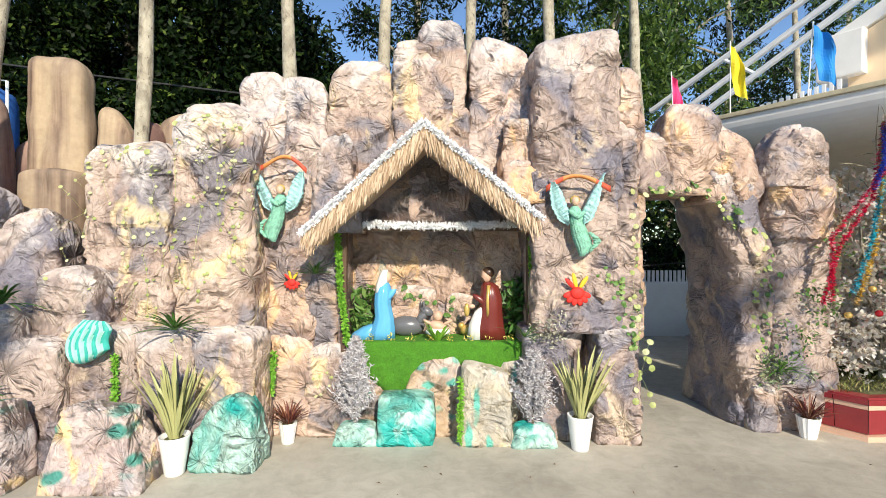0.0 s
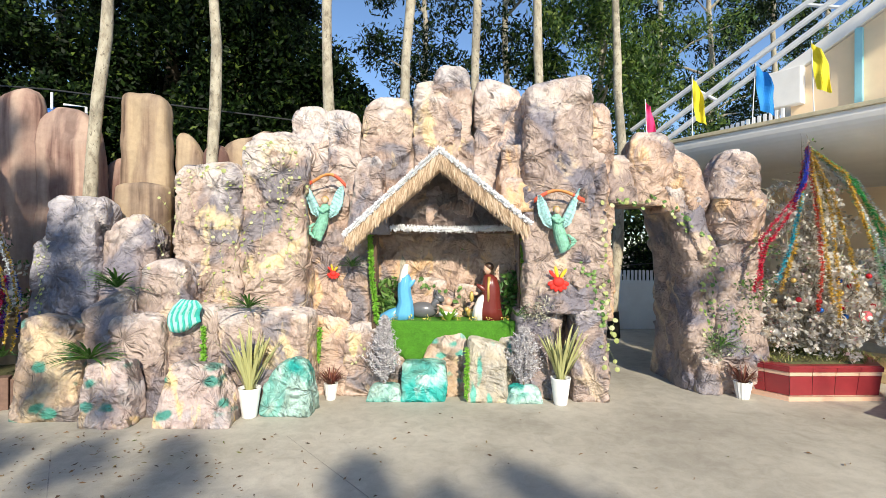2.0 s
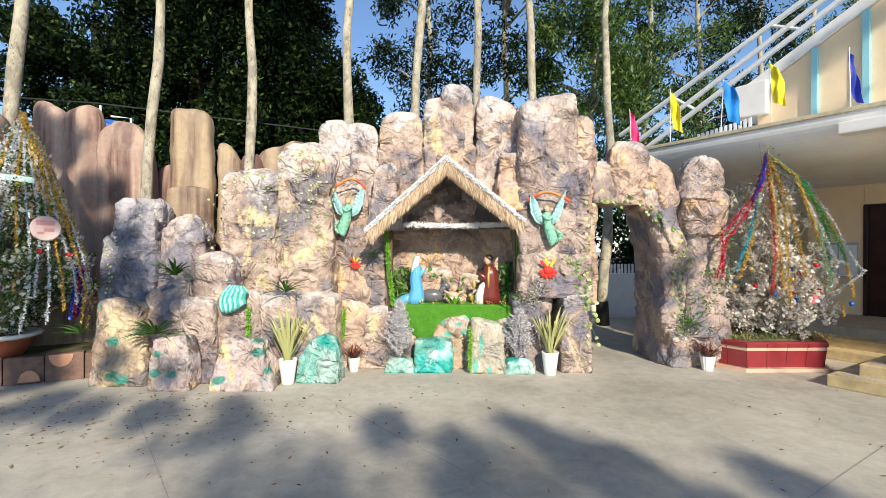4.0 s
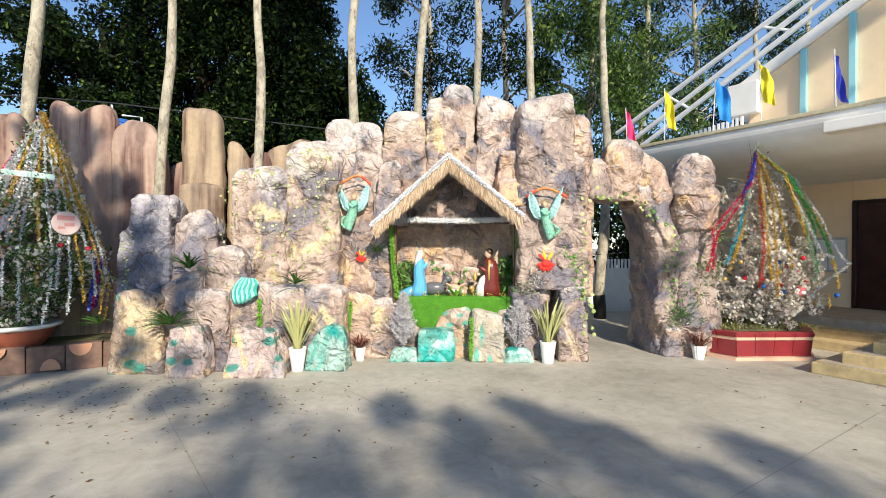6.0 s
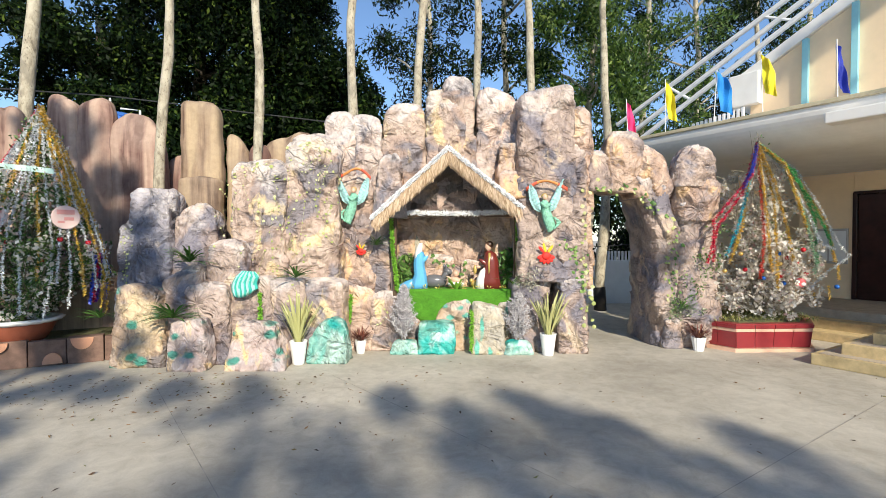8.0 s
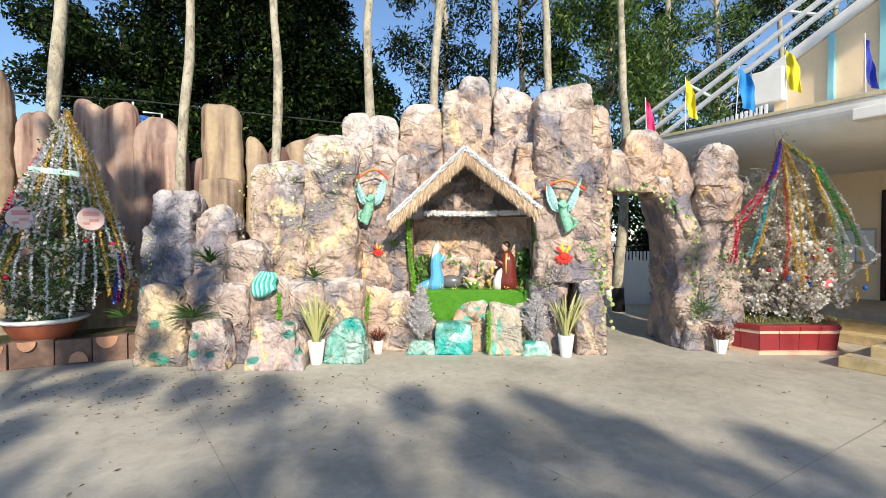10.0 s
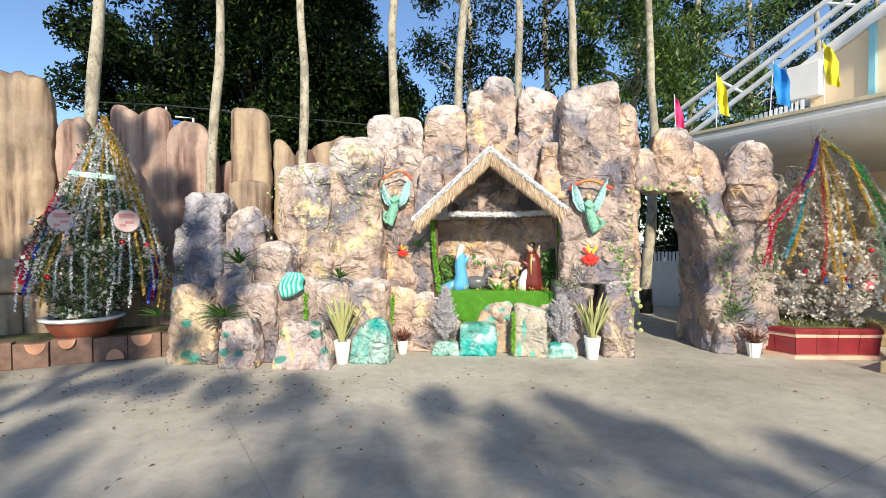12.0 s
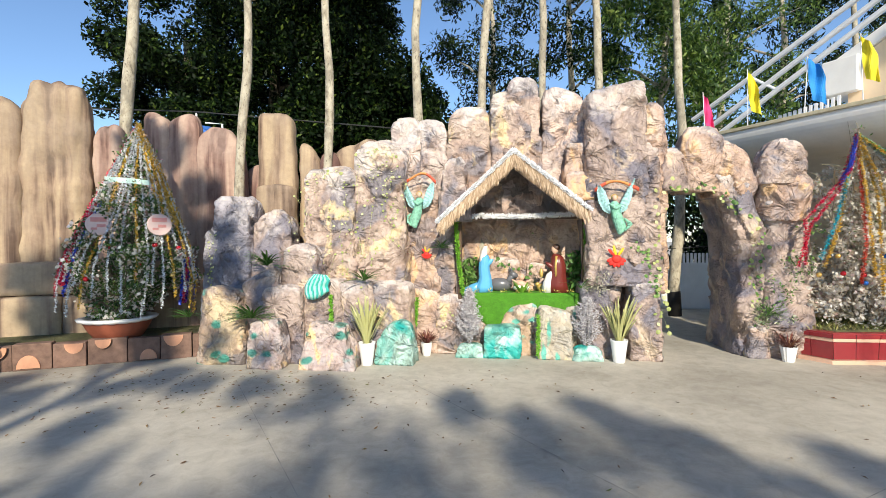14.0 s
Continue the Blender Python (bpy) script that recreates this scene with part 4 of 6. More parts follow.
# ---- church flags and cables ----
def cloth_mesh(w, h, seed, nx=10, nz=14):
    vs = []
    for j in range(nz + 1):
        for i in range(nx + 1):
            u_, w_ = i / nx, j / nz
            vs.append((u_ * w * min(1.0, 0.60 + 1.2 * w_) * (1 - 0.12 * w_) + 0.06 * w_ * w_, 0.05 * u_ * math.sin(u_ * 7 + w_ * 4 + seed) + 0.02 * math.sin(w_ * 9 + seed), -h * w_ - 0.12 * u_ * (1 - w_ * 0.3)))
    fs = [(j * (nx + 1) + i, j * (nx + 1) + i + 1, (j + 1) * (nx + 1) + i + 1, (j + 1) * (nx + 1) + i) for j in range(nz) for i in range(nx)]
    bm = mesh_from(vs, fs)
    bmesh.ops.solidify(bm, geom=bm.faces[:], thickness=0.004)
    return bm


FLAGS = (("pink", (0.75, 0.04, 0.18), 4.02, 0.16, 0.62, 3.84, 228), ("yellow", (0.80, 0.66, 0.02), 3.20, 0.165, 0.70, 3.92, 216), ("blue", (0.01, 0.22, 0.62), 2.30, 0.225, 0.66, 3.86, 222),
         ("yellow", (0.80, 0.66, 0.02), 1.53, 0.18, 0.62, 3.98, 195), ("navy blue", (0.03, 0.05, 0.42), 0.56, 0.12, 0.66, 3.80, 236))
for i, (cn, col, s, w, h, zb, turn) in enumerate(FLAGS):
    f = thing("flag", cn + " cloth flag on a thin pole along the canopy", "flag", group="canopy flags")
    f.matrix_basis = CH @ pose(s, 0.04, 3.66)
    tilt = 0.05 * math.sin(i * 2.0 + 1)
    part("pole", tube([(0, 0, 0), (tilt, 0, zb + h - 3.66 + 0.04)], 0.007, 6), STEEL, f)
    c_ = part("cloth", cloth_mesh(w, h, i * 1.7), plain(cn + " flag cloth", col, 0.7, vary=0.08), f)
    c_.matrix_basis = pose(tilt, 0, zb + h - 3.66, 0, 0, turn)

CABLE = plain("black cable", (0.03, 0.03, 0.03), 0.6)
cab = tube([(-14, 2.2, 4.75), (-9.5, 2.0, 4.55), (-6.3, 1.9, 4.30), (-4.5, 1.9, 4.08), (-2.0, 1.9, 3.78)], 0.012, 6)
tagged(obj("cable", cab, CABLE), "black overhead cable slung between the trees", "cable")
cab = tube([(2.0, 4.4, 1.55), (3.5, 4.3, 1.5), (6.0, 4.6, 1.7)], 0.01, 6)
tagged(obj("cable", cab, CABLE), "thin cable strung behind the archway", "cable")
tank = thing("water_tank", "blue water tank with a white pipe behind the rock wall", "water tank", (-6.62, 2.6, 3.56))
part("tank", lathe([(0.02, 0.62), (0.2, 0.6), (0.36, 0.5), (0.4, 0.35), (0.4, -3.56)][::-1], 20), plain("blue plastic", (0.05, 0.16, 0.5), 0.4), tank, smooth=True)
part("pipe", tube([(0.05, -0.3, -3.56), (0.05, -0.3, 0.82)], 0.02, 8), STEEL, tank)
part("pipe", tube([(0.25, -0.3, 0.62), (0.62, -0.3, 0.58), (0.62, -0.3, -3.56)], 0.02, 8), STEEL, tank)

# ---- plants in pots ----
SNAKE = island("variegated snake plant", [(0, (0.14, 0.19, 0.06)), (0.35, (0.34, 0.36, 0.13)), (1, (0.54, 0.50, 0.25))], 0.45)
REDLEAF = island("dark red spiky leaves", [(0, (0.06, 0.012, 0.012)), (0.6, (0.16, 0.04, 0.03)), (1, (0.25, 0.12, 0.05))], 0.5)
FERN = island("green fern fronds", [(0, (0.04, 0.12, 0.02)), (0.6, (0.09, 0.22, 0.04)), (1, (0.18, 0.33, 0.08))], 0.5, 0.25)
SILVER = island("silver frosted twigs", [(0, (0.27, 0.25, 0.26)), (0.5, (0.44, 0.42, 0.43)), (1, (0.66, 0.64, 0.65))], 0.7)


def blade(vs, fs, base, way, out, length, width, bend=0.3, seg=6, twist=0.0):
    """One strap leaf with thickness along its fold."""
    way, out = Vector(way).normalized(), Vector(out)
    side = way.cross(out)
    side = side.normalized() if side.length > 1e-4 else Vector((1, 0, 0))
    b0 = len(vs)
    for i in range(seg + 1):
        q = i / seg
        p = Vector(base) + way * length * q + out * bend * length * q * q - Vector((0, 0, 1)) * bend * 0.5 * length * q ** 3
        wd = width * (0.55 + 0.9 * q) * (1 - q ** 3) + 0.001
        s2 = (side * math.cos(twist * q) + out.normalized() * math.sin(twist * q)) if out.length > 1e-4 else side
        fold = s2.cross(way).normalized() * wd * 0.35
        vs.extend((p - s2 * wd, p + fold, p + s2 * wd))
    for i in range(seg):
        a = b0 + i * 3
        fs.extend(((a, a + 1, a + 4, a + 3), (a + 1, a + 2, a + 5, a + 4)))


def blades(n, length, width, spread, seed, bend=0.25, lo=0.05, twist=0.5, r0=0.04):
    rr = random.Random(seed)
    out = []
    for i in range(n):
        a = i * 2.399 + rr.uniform(-0.3, 0.3)
        t = rr.uniform(lo, spread)
        o = Vector((math.cos(a), math.sin(a), 0))
        vs, fs = [], []
        blade(vs, fs, o * rr.uniform(0.2, 1) * r0, Vector((o.x * t, o.y * t, 1)), o * 0.6, length * rr.uniform(0.6, 1.1), width * rr.uniform(0.8, 1.2), bend * rr.uniform(0.3, 1), 6, rr.uniform(-twist, twist))
        out.append((vs, fs))
    return out


def tall_pot(name, at, label, h, r, fluted=0.0):
    p = thing(name, label, "potted plant", at)
    part("pot", lathe([(r * 0.62, 0), (r * 0.66, 0.01), (r * 0.82, h * 0.5), (r * 0.97, h * 0.93), (r, h), (r * 0.94, h), (r * 0.9, h * 0.92), (0.01, h * 0.9)], 28, fluted), PORCELAIN, p, "white glazed tapered pot", smooth=not fluted)
    part("soil", lathe([(r * 0.9, h * 0.88), (r * 0.5, h * 0.93), (0.01, h * 0.94)], 16), SOIL, p)
    return p


for at, sd, ln in (((-2.17, -0.47, 0), 3, 0.68), ((1.30, 0.02, 0), 8, 0.68)):
    p = tall_pot("snake_plant", at, "variegated yellow-green snake plant in a tall white pot", 0.32, 0.12)
    for vs, fs in blades(40, ln, 0.018, 0.46, sd, 0.22, 0.02, 1.8):
        part("leaf", mesh_from(vs, fs), SNAKE, p).location = (0, 0, 0.28)
for at, sd in (((-1.44, 0.16, 0), 5), ((3.62, 0.30, 0), 6)):
    big = at[0] > 0
    p = tall_pot("red_cordyline", at, "dark red spiky plant in a small fluted white pot", 0.21 if big else 0.2, 0.105 if big else 0.085, 0.03)
    vs, fs = [], []
    for v_, f_ in blades(90, 0.26 if big else 0.24, 0.006, 1.6, sd, 0.5, 0.1):
        fs += [tuple(i + len(vs) for i in q) for q in f_]
        vs += v_
    tagged(part("leaves", mesh_from(vs, fs), REDLEAF, p, "spiky dark red leaves"), kind="stuff").location = (0, 0, 0.19)


def fern(at, r, n, seed, label, droop=0.5, front=True):
    rr = random.Random(seed)
    vs, fs = [], []
    for i in range(n):
        a = rr.uniform(-math.pi, 0) if front else rr.uniform(0, 2 * math.pi)
        o = Vector((math.cos(a), math.sin(a) * 0.6, 0))
        blade(vs, fs, (0, 0, 0), Vector((o.x, o.y, rr.uniform(0.1, 1.3))), o * 0.5, r * rr.uniform(0.6, 1.1), r * 0.04, droop, 6)
    ob = obj("fern", mesh_from(vs, fs), FERN)
    ob.location = at
    return tagged(ob, label, "fern", "ferns on the rocks")


for at, r, n, sd in (((-3.68, -0.36, 1.38), 0.36, 44, 1), ((-3.76, -0.66, 0.66), 0.38, 50, 2), ((-2.24, -0.34, 1.16), 0.30, 34, 3), ((-1.22, 0.29, 1.60), 0.22, 30, 4), ((0.80, 0.12, 1.02), 0.26, 14, 5),
                     ((3.42, 0.42, 0.62), 0.24, 24, 6), ((-4.9, -0.4, 0.62), 0.3, 22, 7)):
    fern(at, r, n, sd, "dark green artificial fern tucked between the rocks")


def silver_tree(at, h, r, seed):
    rr = random.Random(seed)
    t = thing("silver_tree", "small frosted silver-grey artificial fir", "artificial tree", at, 0, "silver firs")
    part("stem", tube([(0, 0, 0), (0.01, 0, h)], [0.012, 0.004], 6), DARKBARK, t)
    vs, fs = [], []
    for i in range(230):
        q = rr.random() ** 0.9
        z = h * (0.06 + 0.9 * q)
        a = rr.uniform(0, 2 * math.pi)
        ln = r * (1.15 - q) * rr.uniform(0.6, 1.1)
        d = Vector((math.cos(a), math.sin(a), rr.uniform(0.8, 1.6))).normalized() * 1.1
        p0 = Vector((0, 0, z))
        for k in range(12):
            f = (k + 1) / 12
            p = p0 + d * ln * f
            for _ in range(2):
                o = Vector((rr.gauss(0, 1), rr.gauss(0, 1), rr.gauss(0.4, 1))).normalized() * rr.uniform(0.02, 0.05)
                s = o.orthogonal().normalized() * 0.0055
                b0 = len(vs)
                vs += [p - s, p + s, p + o + s * 0.4, p + o - s * 0.4]
                fs.append((b0, b0 + 1, b0 + 2, b0 + 3))
    tagged(part("frosted_foliage", mesh_from(vs, fs), SILVER, t, "silver frosted twigs"), kind="stuff")


silver_tree((-0.80, 0.16, 0.12), 0.88, 0.32, 1)
silver_tree((0.88, 0.12, 0.12), 0.76, 0.36, 2)

# ---- garlands of round leaves ----
DISC = island("pale yellow-green leaf discs", [(0, (0.30, 0.38, 0.10)), (0.5, (0.48, 0.52, 0.20)), (1, (0.66, 0.66, 0.38))], 0.6, 0.25)
VINE = island("green ivy leaves", [(0, (0.05, 0.13, 0.02)), (0.6, (0.12, 0.25, 0.05)), (1, (0.28, 0.40, 0.12))], 0.5, 0.2)


ROCKS = mathutils.bvhtree.BVHTree.FromPolygons(*rock_shapes)


def garland(pts, step, r, seed, material=DISC, label="string of pale green round leaves on the rocks", jitter=0.03, name="leaf_garland", group="leaf garlands", parent=None):
    rr = random.Random(seed)
    pts = [Vector(p) for p in pts]
    vs, fs, string = [], [], []
    for p, q in zip(pts, pts[1:]):
        n = max(1, int((q - p).length / step))
        for i in range(n):
            if rr.random() < 0.12:
                continue
            c_ = p.lerp(q, (i + rr.random()) / n) + Vector((rr.gauss(0, jitter), -abs(rr.gauss(0, 0.012)) - 0.012, rr.gauss(0, jitter * 0.5)))
            hit = ROCKS.ray_cast(Vector((c_.x, -3, c_.z)), Vector((0, 1, 0)))[0]
            if hit and abs(hit.y - c_.y) < 0.35:
                c_.y = hit.y - 0.010
            string.append(c_.copy())
            nrm = Vector((rr.gauss(0, 0.35), -1, rr.gauss(0.45, 0.35))).normalized()
            a = nrm.orthogonal().normalized()
            b_ = nrm.cross(a)
            s = r * rr.uniform(0.7, 1.2)
            b0 = len(vs)
            vs.append(c_ + nrm * s * 0.3)
            vs += [c_ + (a * math.cos(k * math.pi / 3.5) + b_ * math.sin(k * math.pi / 3.5)) * s for k in range(7)]
            fs += [(b0, b0 + 1 + k, b0 + 1 + (k + 1) % 7) for k in range(7)]
    if len(string) > 1:
        tube_into(vs, fs, string, 0.0015, 4)
    ob = obj(name, mesh_from(vs, fs), material, parent)
    return tagged(ob, label, "" if parent else "garland", "" if parent else group)


i = 0
for x, z1, z0, y in ((-3.24, 2.62, 1.95, -0.04), (-3.08, 2.72, 2.3, -0.05), (-2.93, 2.76, 2.62, -0.05), (-2.98, 1.55, 1.22, -0.06), (-2.83, 2.2, 1.18, -0.05), (-2.66, 2.66, 1.2, -0.05), (-2.60, 2.3, 1.16, -0.05), (-2.44, 2.9, 1.4, 0.03), (-2.22, 3.1, 1.3, 0.03),
                     (-2.12, 2.86, 1.9, 0.03), (-1.98, 3.02, 1.95, 0.02), (-1.88, 2.9, 1.6, 0.03), (-1.80, 2.7, 2.0, 0.05), (-3.32, 2.45, 1.72, -0.10), (-3.45, 1.78, 1.55, -0.34), (-4.70, 1.72, 0.75, -0.30), (-4.64, 1.9, 1.0, -0.27), (-2.28, 1.2, 0.62, -0.36), (-1.10, 0.72, 0.32, 0.42), (-1.17, 0.7, 0.36, 0.42)):
    garland([(x, y, z1), (x + 0.04 * math.sin(i * 2.2), y - 0.015, (z0 + z1) / 2), (x + 0.05 * math.sin(i), y, z0)], 0.075, 0.018, i, jitter=0.045)
    i += 1
# along the tops, the pillar edge and the arch
for pts, stp, r, mt in (([(-3.26, -0.05, 2.55), (-3.0, -0.08, 2.78), (-2.72, -0.08, 2.74), (-2.5, -0.04, 2.5)], 0.07, 0.026, DISC), ([(-2.5, 0.03, 3.0), (-2.15, -0.0, 3.05), (-1.85, 0.02, 2.95)], 0.07, 0.026, DISC),
                        ([(1.86, 0.08, 2.55), (1.89, 0.06, 1.7), (1.87, 0.06, 0.5)], 0.09, 0.028, DISC), ([(1.85, 0.06, 1.4), (1.9, 0.02, 1.0), (1.92, 0.02, 0.35)], 0.07, 0.03, DISC),
                        ([(2.02, 0.44, 2.46), (2.4, 0.38, 2.42), (2.62, 0.38, 2.52), (2.9, 0.32, 2.25), (3.3, 0.36, 2.0)], 0.05, 0.03, VINE), ([(2.05, 0.42, 2.42), (2.5, 0.38, 2.44), (2.95, 0.33, 2.2), (3.32, 0.38, 1.95)], 0.08, 0.03, DISC),
                        ([(3.34, 0.40, 1.95), (3.28, 0.38, 1.2), (3.32, 0.36, 0.5)], 0.05, 0.03, DISC), ([(3.42, 0.38, 1.9), (3.36, 0.36, 1.2), (3.4, 0.34, 0.4)], 0.06, 0.028, VINE), ([(1.62, 0.06, 1.6), (1.75, 0.05, 1.35), (1.84, 0.05, 0.85)], 0.035, 0.026, VINE),
                        ([(1.45, 0.06, 1.62), (1.7, 0.05, 1.55), (1.82, 0.05, 1.45)], 0.04, 0.022, VINE)):
    garland(pts, stp, r, i, mt, jitter=0.045)
    i += 1
GREENSTRIP = island("bright green garland", [(0, (0.10, 0.30, 0.02)), (1, (0.28, 0.55, 0.06))], 0.6, 0.2)
for k, pts in enumerate(([(-1.00, 0.29, 2.0), (-0.97, 0.28, 1.5), (-0.90, 0.29, 0.92)], [(0.90, 0.32, 1.98), (0.91, 0.30, 1.4), (0.90, 0.32, 0.95)], [(-2.72, -0.38, 0.95), (-2.70, -0.40, 0.42)], [(-1.58, 0.18, 0.85), (-1.62, 0.2, 0.45)], [(0.20, 0.05, 0.66), (0.19, 0.04, 0.05)])):
    tagged(tinsel_strip("green_garland", pts, 0.045, GREENSTRIP, None, "", 1100 if k < 2 else 260, 20 + k, 0.025), "bright green bushy garland strip", "garland", "green garlands")
# dried grey bush on the pillar
cl = leaf_cloud([(0, 0, 0, 0.14), (0.12, 0, 0.05, 0.1), (-0.1, 0, -0.08, 0.12), (0.05, 0, -0.16, 0.1)], 500, 0.018, 5)
tagged(leafy("dried_bush", cl, island("dry grey-green sprigs", [(0, (0.28, 0.27, 0.2)), (1, (0.5, 0.48, 0.38))], 0.8), None), "dry grey-green sprig bush on the pillar", "bush").location = (1.05, 0.12, 1.15)

# ---- nativity figures, plain shapes ----
def blob(bm, c_, s, mi=0, rot=0.0, sub=3):
    r = bmesh.ops.create_icosphere(bm, subdivisions=sub, radius=1, matrix=Matrix.Translation(c_) @ Matrix.Rotation(rot, 4, "Y") @ Matrix.Diagonal((*s, 1)))
    for v_ in r["verts"]:
        for f_ in v_.link_faces:
            f_.material_index, f_.smooth = mi, True


def robe(bm, prof, mi=0, n=28, folds=0.05):
    """A draped body: rings of (cx, cy, z, rx, ry)."""
    rows = []
    for j, (cx, cy, z, rx, ry) in enumerate(prof):
        rows.append([bm.verts.new((cx + rx * math.cos(2 * math.pi * k / n) * (1 + folds * math.sin(k * 2.2 + j * 0.25)), cy + ry * math.sin(2 * math.pi * k / n) * (1 + folds * math.sin(k * 2.2 + j * 0.25)), z)) for k in range(n)])
    for a, b_ in zip(rows, rows[1:]):
        for k in range(n):
            f_ = bm.faces.new((a[k], a[(k + 1) % n], b_[(k + 1) % n], b_[k]))
            f_.material_index, f_.smooth = mi, True
    for row in (rows[0][::-1], rows[-1]):
        bm.faces.new(row).material_index = mi


GLAZE = dict(rough=0.25, vary=0.1, bump=0.0)
SBLUE, SWHITE, SSKIN, SRED, SGREY = (plain("glazed light blue", (0.12, 0.42, 0.72), **GLAZE), plain("glazed white", (0.80, 0.78, 0.74), **GLAZE), plain("matt flesh tone", (0.62, 0.40, 0.28), 0.5), plain("glazed dark red brown", (0.16, 0.028, 0.022), **GLAZE), plain("glazed grey", (0.13, 0.13, 0.14), **GLAZE))
SGOLD = plain("dull gold", (0.6, 0.42, 0.12), 0.4, 0.4)
bm = bmesh.new()
robe(bm, [(-0.01, 0, 0, 0.14, 0.12), (0.0, 0, 0.08, 0.13, 0.12), (0.02, 0, 0.22, 0.095, 0.10), (0.0, 0, 0.36, 0.085, 0.10), (0.01, 0, 0.47, 0.085, 0.11), (0.02, 0, 0.54, 0.065, 0.085), (0.03, 0, 0.58, 0.035, 0.04)], 0, 30, 0.07)
robe(bm, [(-0.16, 0.02, 0, 0.18, 0.11), (-0.15, 0.02, 0.06, 0.15, 0.10), (-0.10, 0.02, 0.12, 0.10, 0.09), (-0.06, 0.02, 0.15, 0.05, 0.05)])
blob(bm, (0.03, 0, 0.64), (0.055, 0.055, 0.072), 1)
blob(bm, (0.055, -0.005, 0.64), (0.045, 0.045, 0.06), 2)
robe(bm, [(-0.045, 0, 0.47, 0.035, 0.07), (-0.01, 0, 0.56, 0.055, 0.08), (0.015, 0, 0.64, 0.055, 0.062), (0.03, 0, 0.715, 0.03, 0.03)], 1, 28, 0.02)
blob(bm, (0.09, -0.03, 0.46), (0.09, 0.035, 0.035), 0, -0.9)
blob(bm, (0.125, -0.03, 0.53), (0.03, 0.025, 0.04), 2, 0.5)
st = obj("kneeling_statue", bm, [SBLUE, SWHITE, SSKIN])
st.matrix_basis = pose(-0.60, 0.62, 0.91)
tagged(st, "glazed statue of a kneeling veiled figure in light blue", "statue", "nativity statues")
bm = bmesh.new()
robe(bm, [(0.03, 0, 0, 0.17, 0.12), (0.02, 0, 0.12, 0.15, 0.12), (0.03, 0, 0.28, 0.12, 0.11), (0.03, 0, 0.42, 0.115, 0.12), (0.02, 0, 0.54, 0.09, 0.10), (0.0, 0, 0.59, 0.045, 0.05)])
robe(bm, [(-0.13, -0.02, 0, 0.09, 0.08), (-0.12, -0.02, 0.15, 0.075, 0.07), (-0.09, -0.02, 0.28, 0.05, 0.06), (-0.06, -0.02, 0.33, 0.02, 0.03)], 1)
blob(bm, (-0.015, 0, 0.655), (0.055, 0.052, 0.075), 2)
blob(bm, (0.005, 0.005, 0.685), (0.065, 0.06, 0.06), 3)
blob(bm, (-0.045, 0, 0.615), (0.03, 0.035, 0.04), 3)
blob(bm, (-0.07, -0.05, 0.40), (0.11, 0.035, 0.035), 0, 0.6)
blob(bm, (-0.17, -0.05, 0.34), (0.035, 0.025, 0.025), 2)
blob(bm, (-0.22, -0.03, 0.30), (0.03, 0.03, 0.07), 4)
robe(bm, [(0.0, -0.085, 0.2, 0.02, 0.02), (-0.01, -0.105, 0.4, 0.02, 0.02), (0.0, -0.09, 0.56, 0.02, 0.02)], 4, 10)
st = obj("kneeling_statue", bm, [SRED, SWHITE, SSKIN, plain("dark brown paint", (0.07, 0.035, 0.02), 0.4), SGOLD])
st.matrix_basis = pose(0.50, 0.62, 0.91)
tagged(st, "glazed statue of a bearded figure in dark red robe", "statue", "nativity statues")
bm = bmesh.new()
blob(bm, (0, 0, 0.10), (0.20, 0.10, 0.11))
blob(bm, (0.17, -0.02, 0.20), (0.05, 0.05, 0.10), 0, 0.6)
blob(bm, (0.22, -0.03, 0.26), (0.075, 0.045, 0.05), 0, 0.5)
blob(bm, (0.16, 0.02, 0.33), (0.015, 0.02, 0.05))
blob(bm, (0.19, -0.06, 0.33), (0.015, 0.02, 0.05))
st = obj("animal_statue", bm, SGREY)
st.matrix_basis = pose(-0.36, 0.78, 0.91)
tagged(st, "small glazed dark grey statue of a lying ox", "statue", "nativity statues")
bm = bmesh.new()
blob(bm, (0, 0, 0.13), (0.10, 0.06, 0.055), 0, 0.3)
blob(bm, (0.0, 0, 0.235), (0.05, 0.045, 0.055), 0)
blob(bm, (-0.1, -0.02, 0.17), (0.06, 0.018, 0.018), 0, 0.5)
blob(bm, (0.1, -0.02, 0.17), (0.06, 0.018, 0.018), 0, -0.5)
blob(bm, (0.0, 0.0, 0.07), (0.13, 0.08, 0.05), 1)
st = obj("small_statue", bm, [SSKIN, SWHITE])
st.matrix_basis = pose(-0.02, 0.6, 0.91)
tagged(st, "small flesh-toned figure statue lying on cloth", "statue", "nativity statues")
bm = bmesh.new()
blob(bm, (0, 0, 0.06), (0.09, 0.05, 0.06))
blob(bm, (0.08, 0, 0.11), (0.035, 0.03, 0.035))
st = obj("animal_statue", bm, SGOLD)
st.matrix_basis = pose(0.31, 0.75, 0.91, 0, 0, 180)
tagged(st, "small tan statue of a lying lamb", "statue", "nativity statues")
vs, fs = [], []
for v_, f_ in blades(26, 0.2, 0.022, 1.3, 9, 0.4, 0.2):
    fs += [tuple(i_ + len(vs) for i_ in q) for q in f_]
    vs += v_
ob = tagged(obj("manger_leaves", mesh_from(vs, fs), GREENSTRIP), "tuft of bright green leaves in front of the statues", "leaves")
ob.location = (-0.02, 0.50, 0.915)
YELLOW = island("small yellow flowers", [(0, (0.6, 0.45, 0.05)), (1, (0.8, 0.72, 0.2))], 0.6)
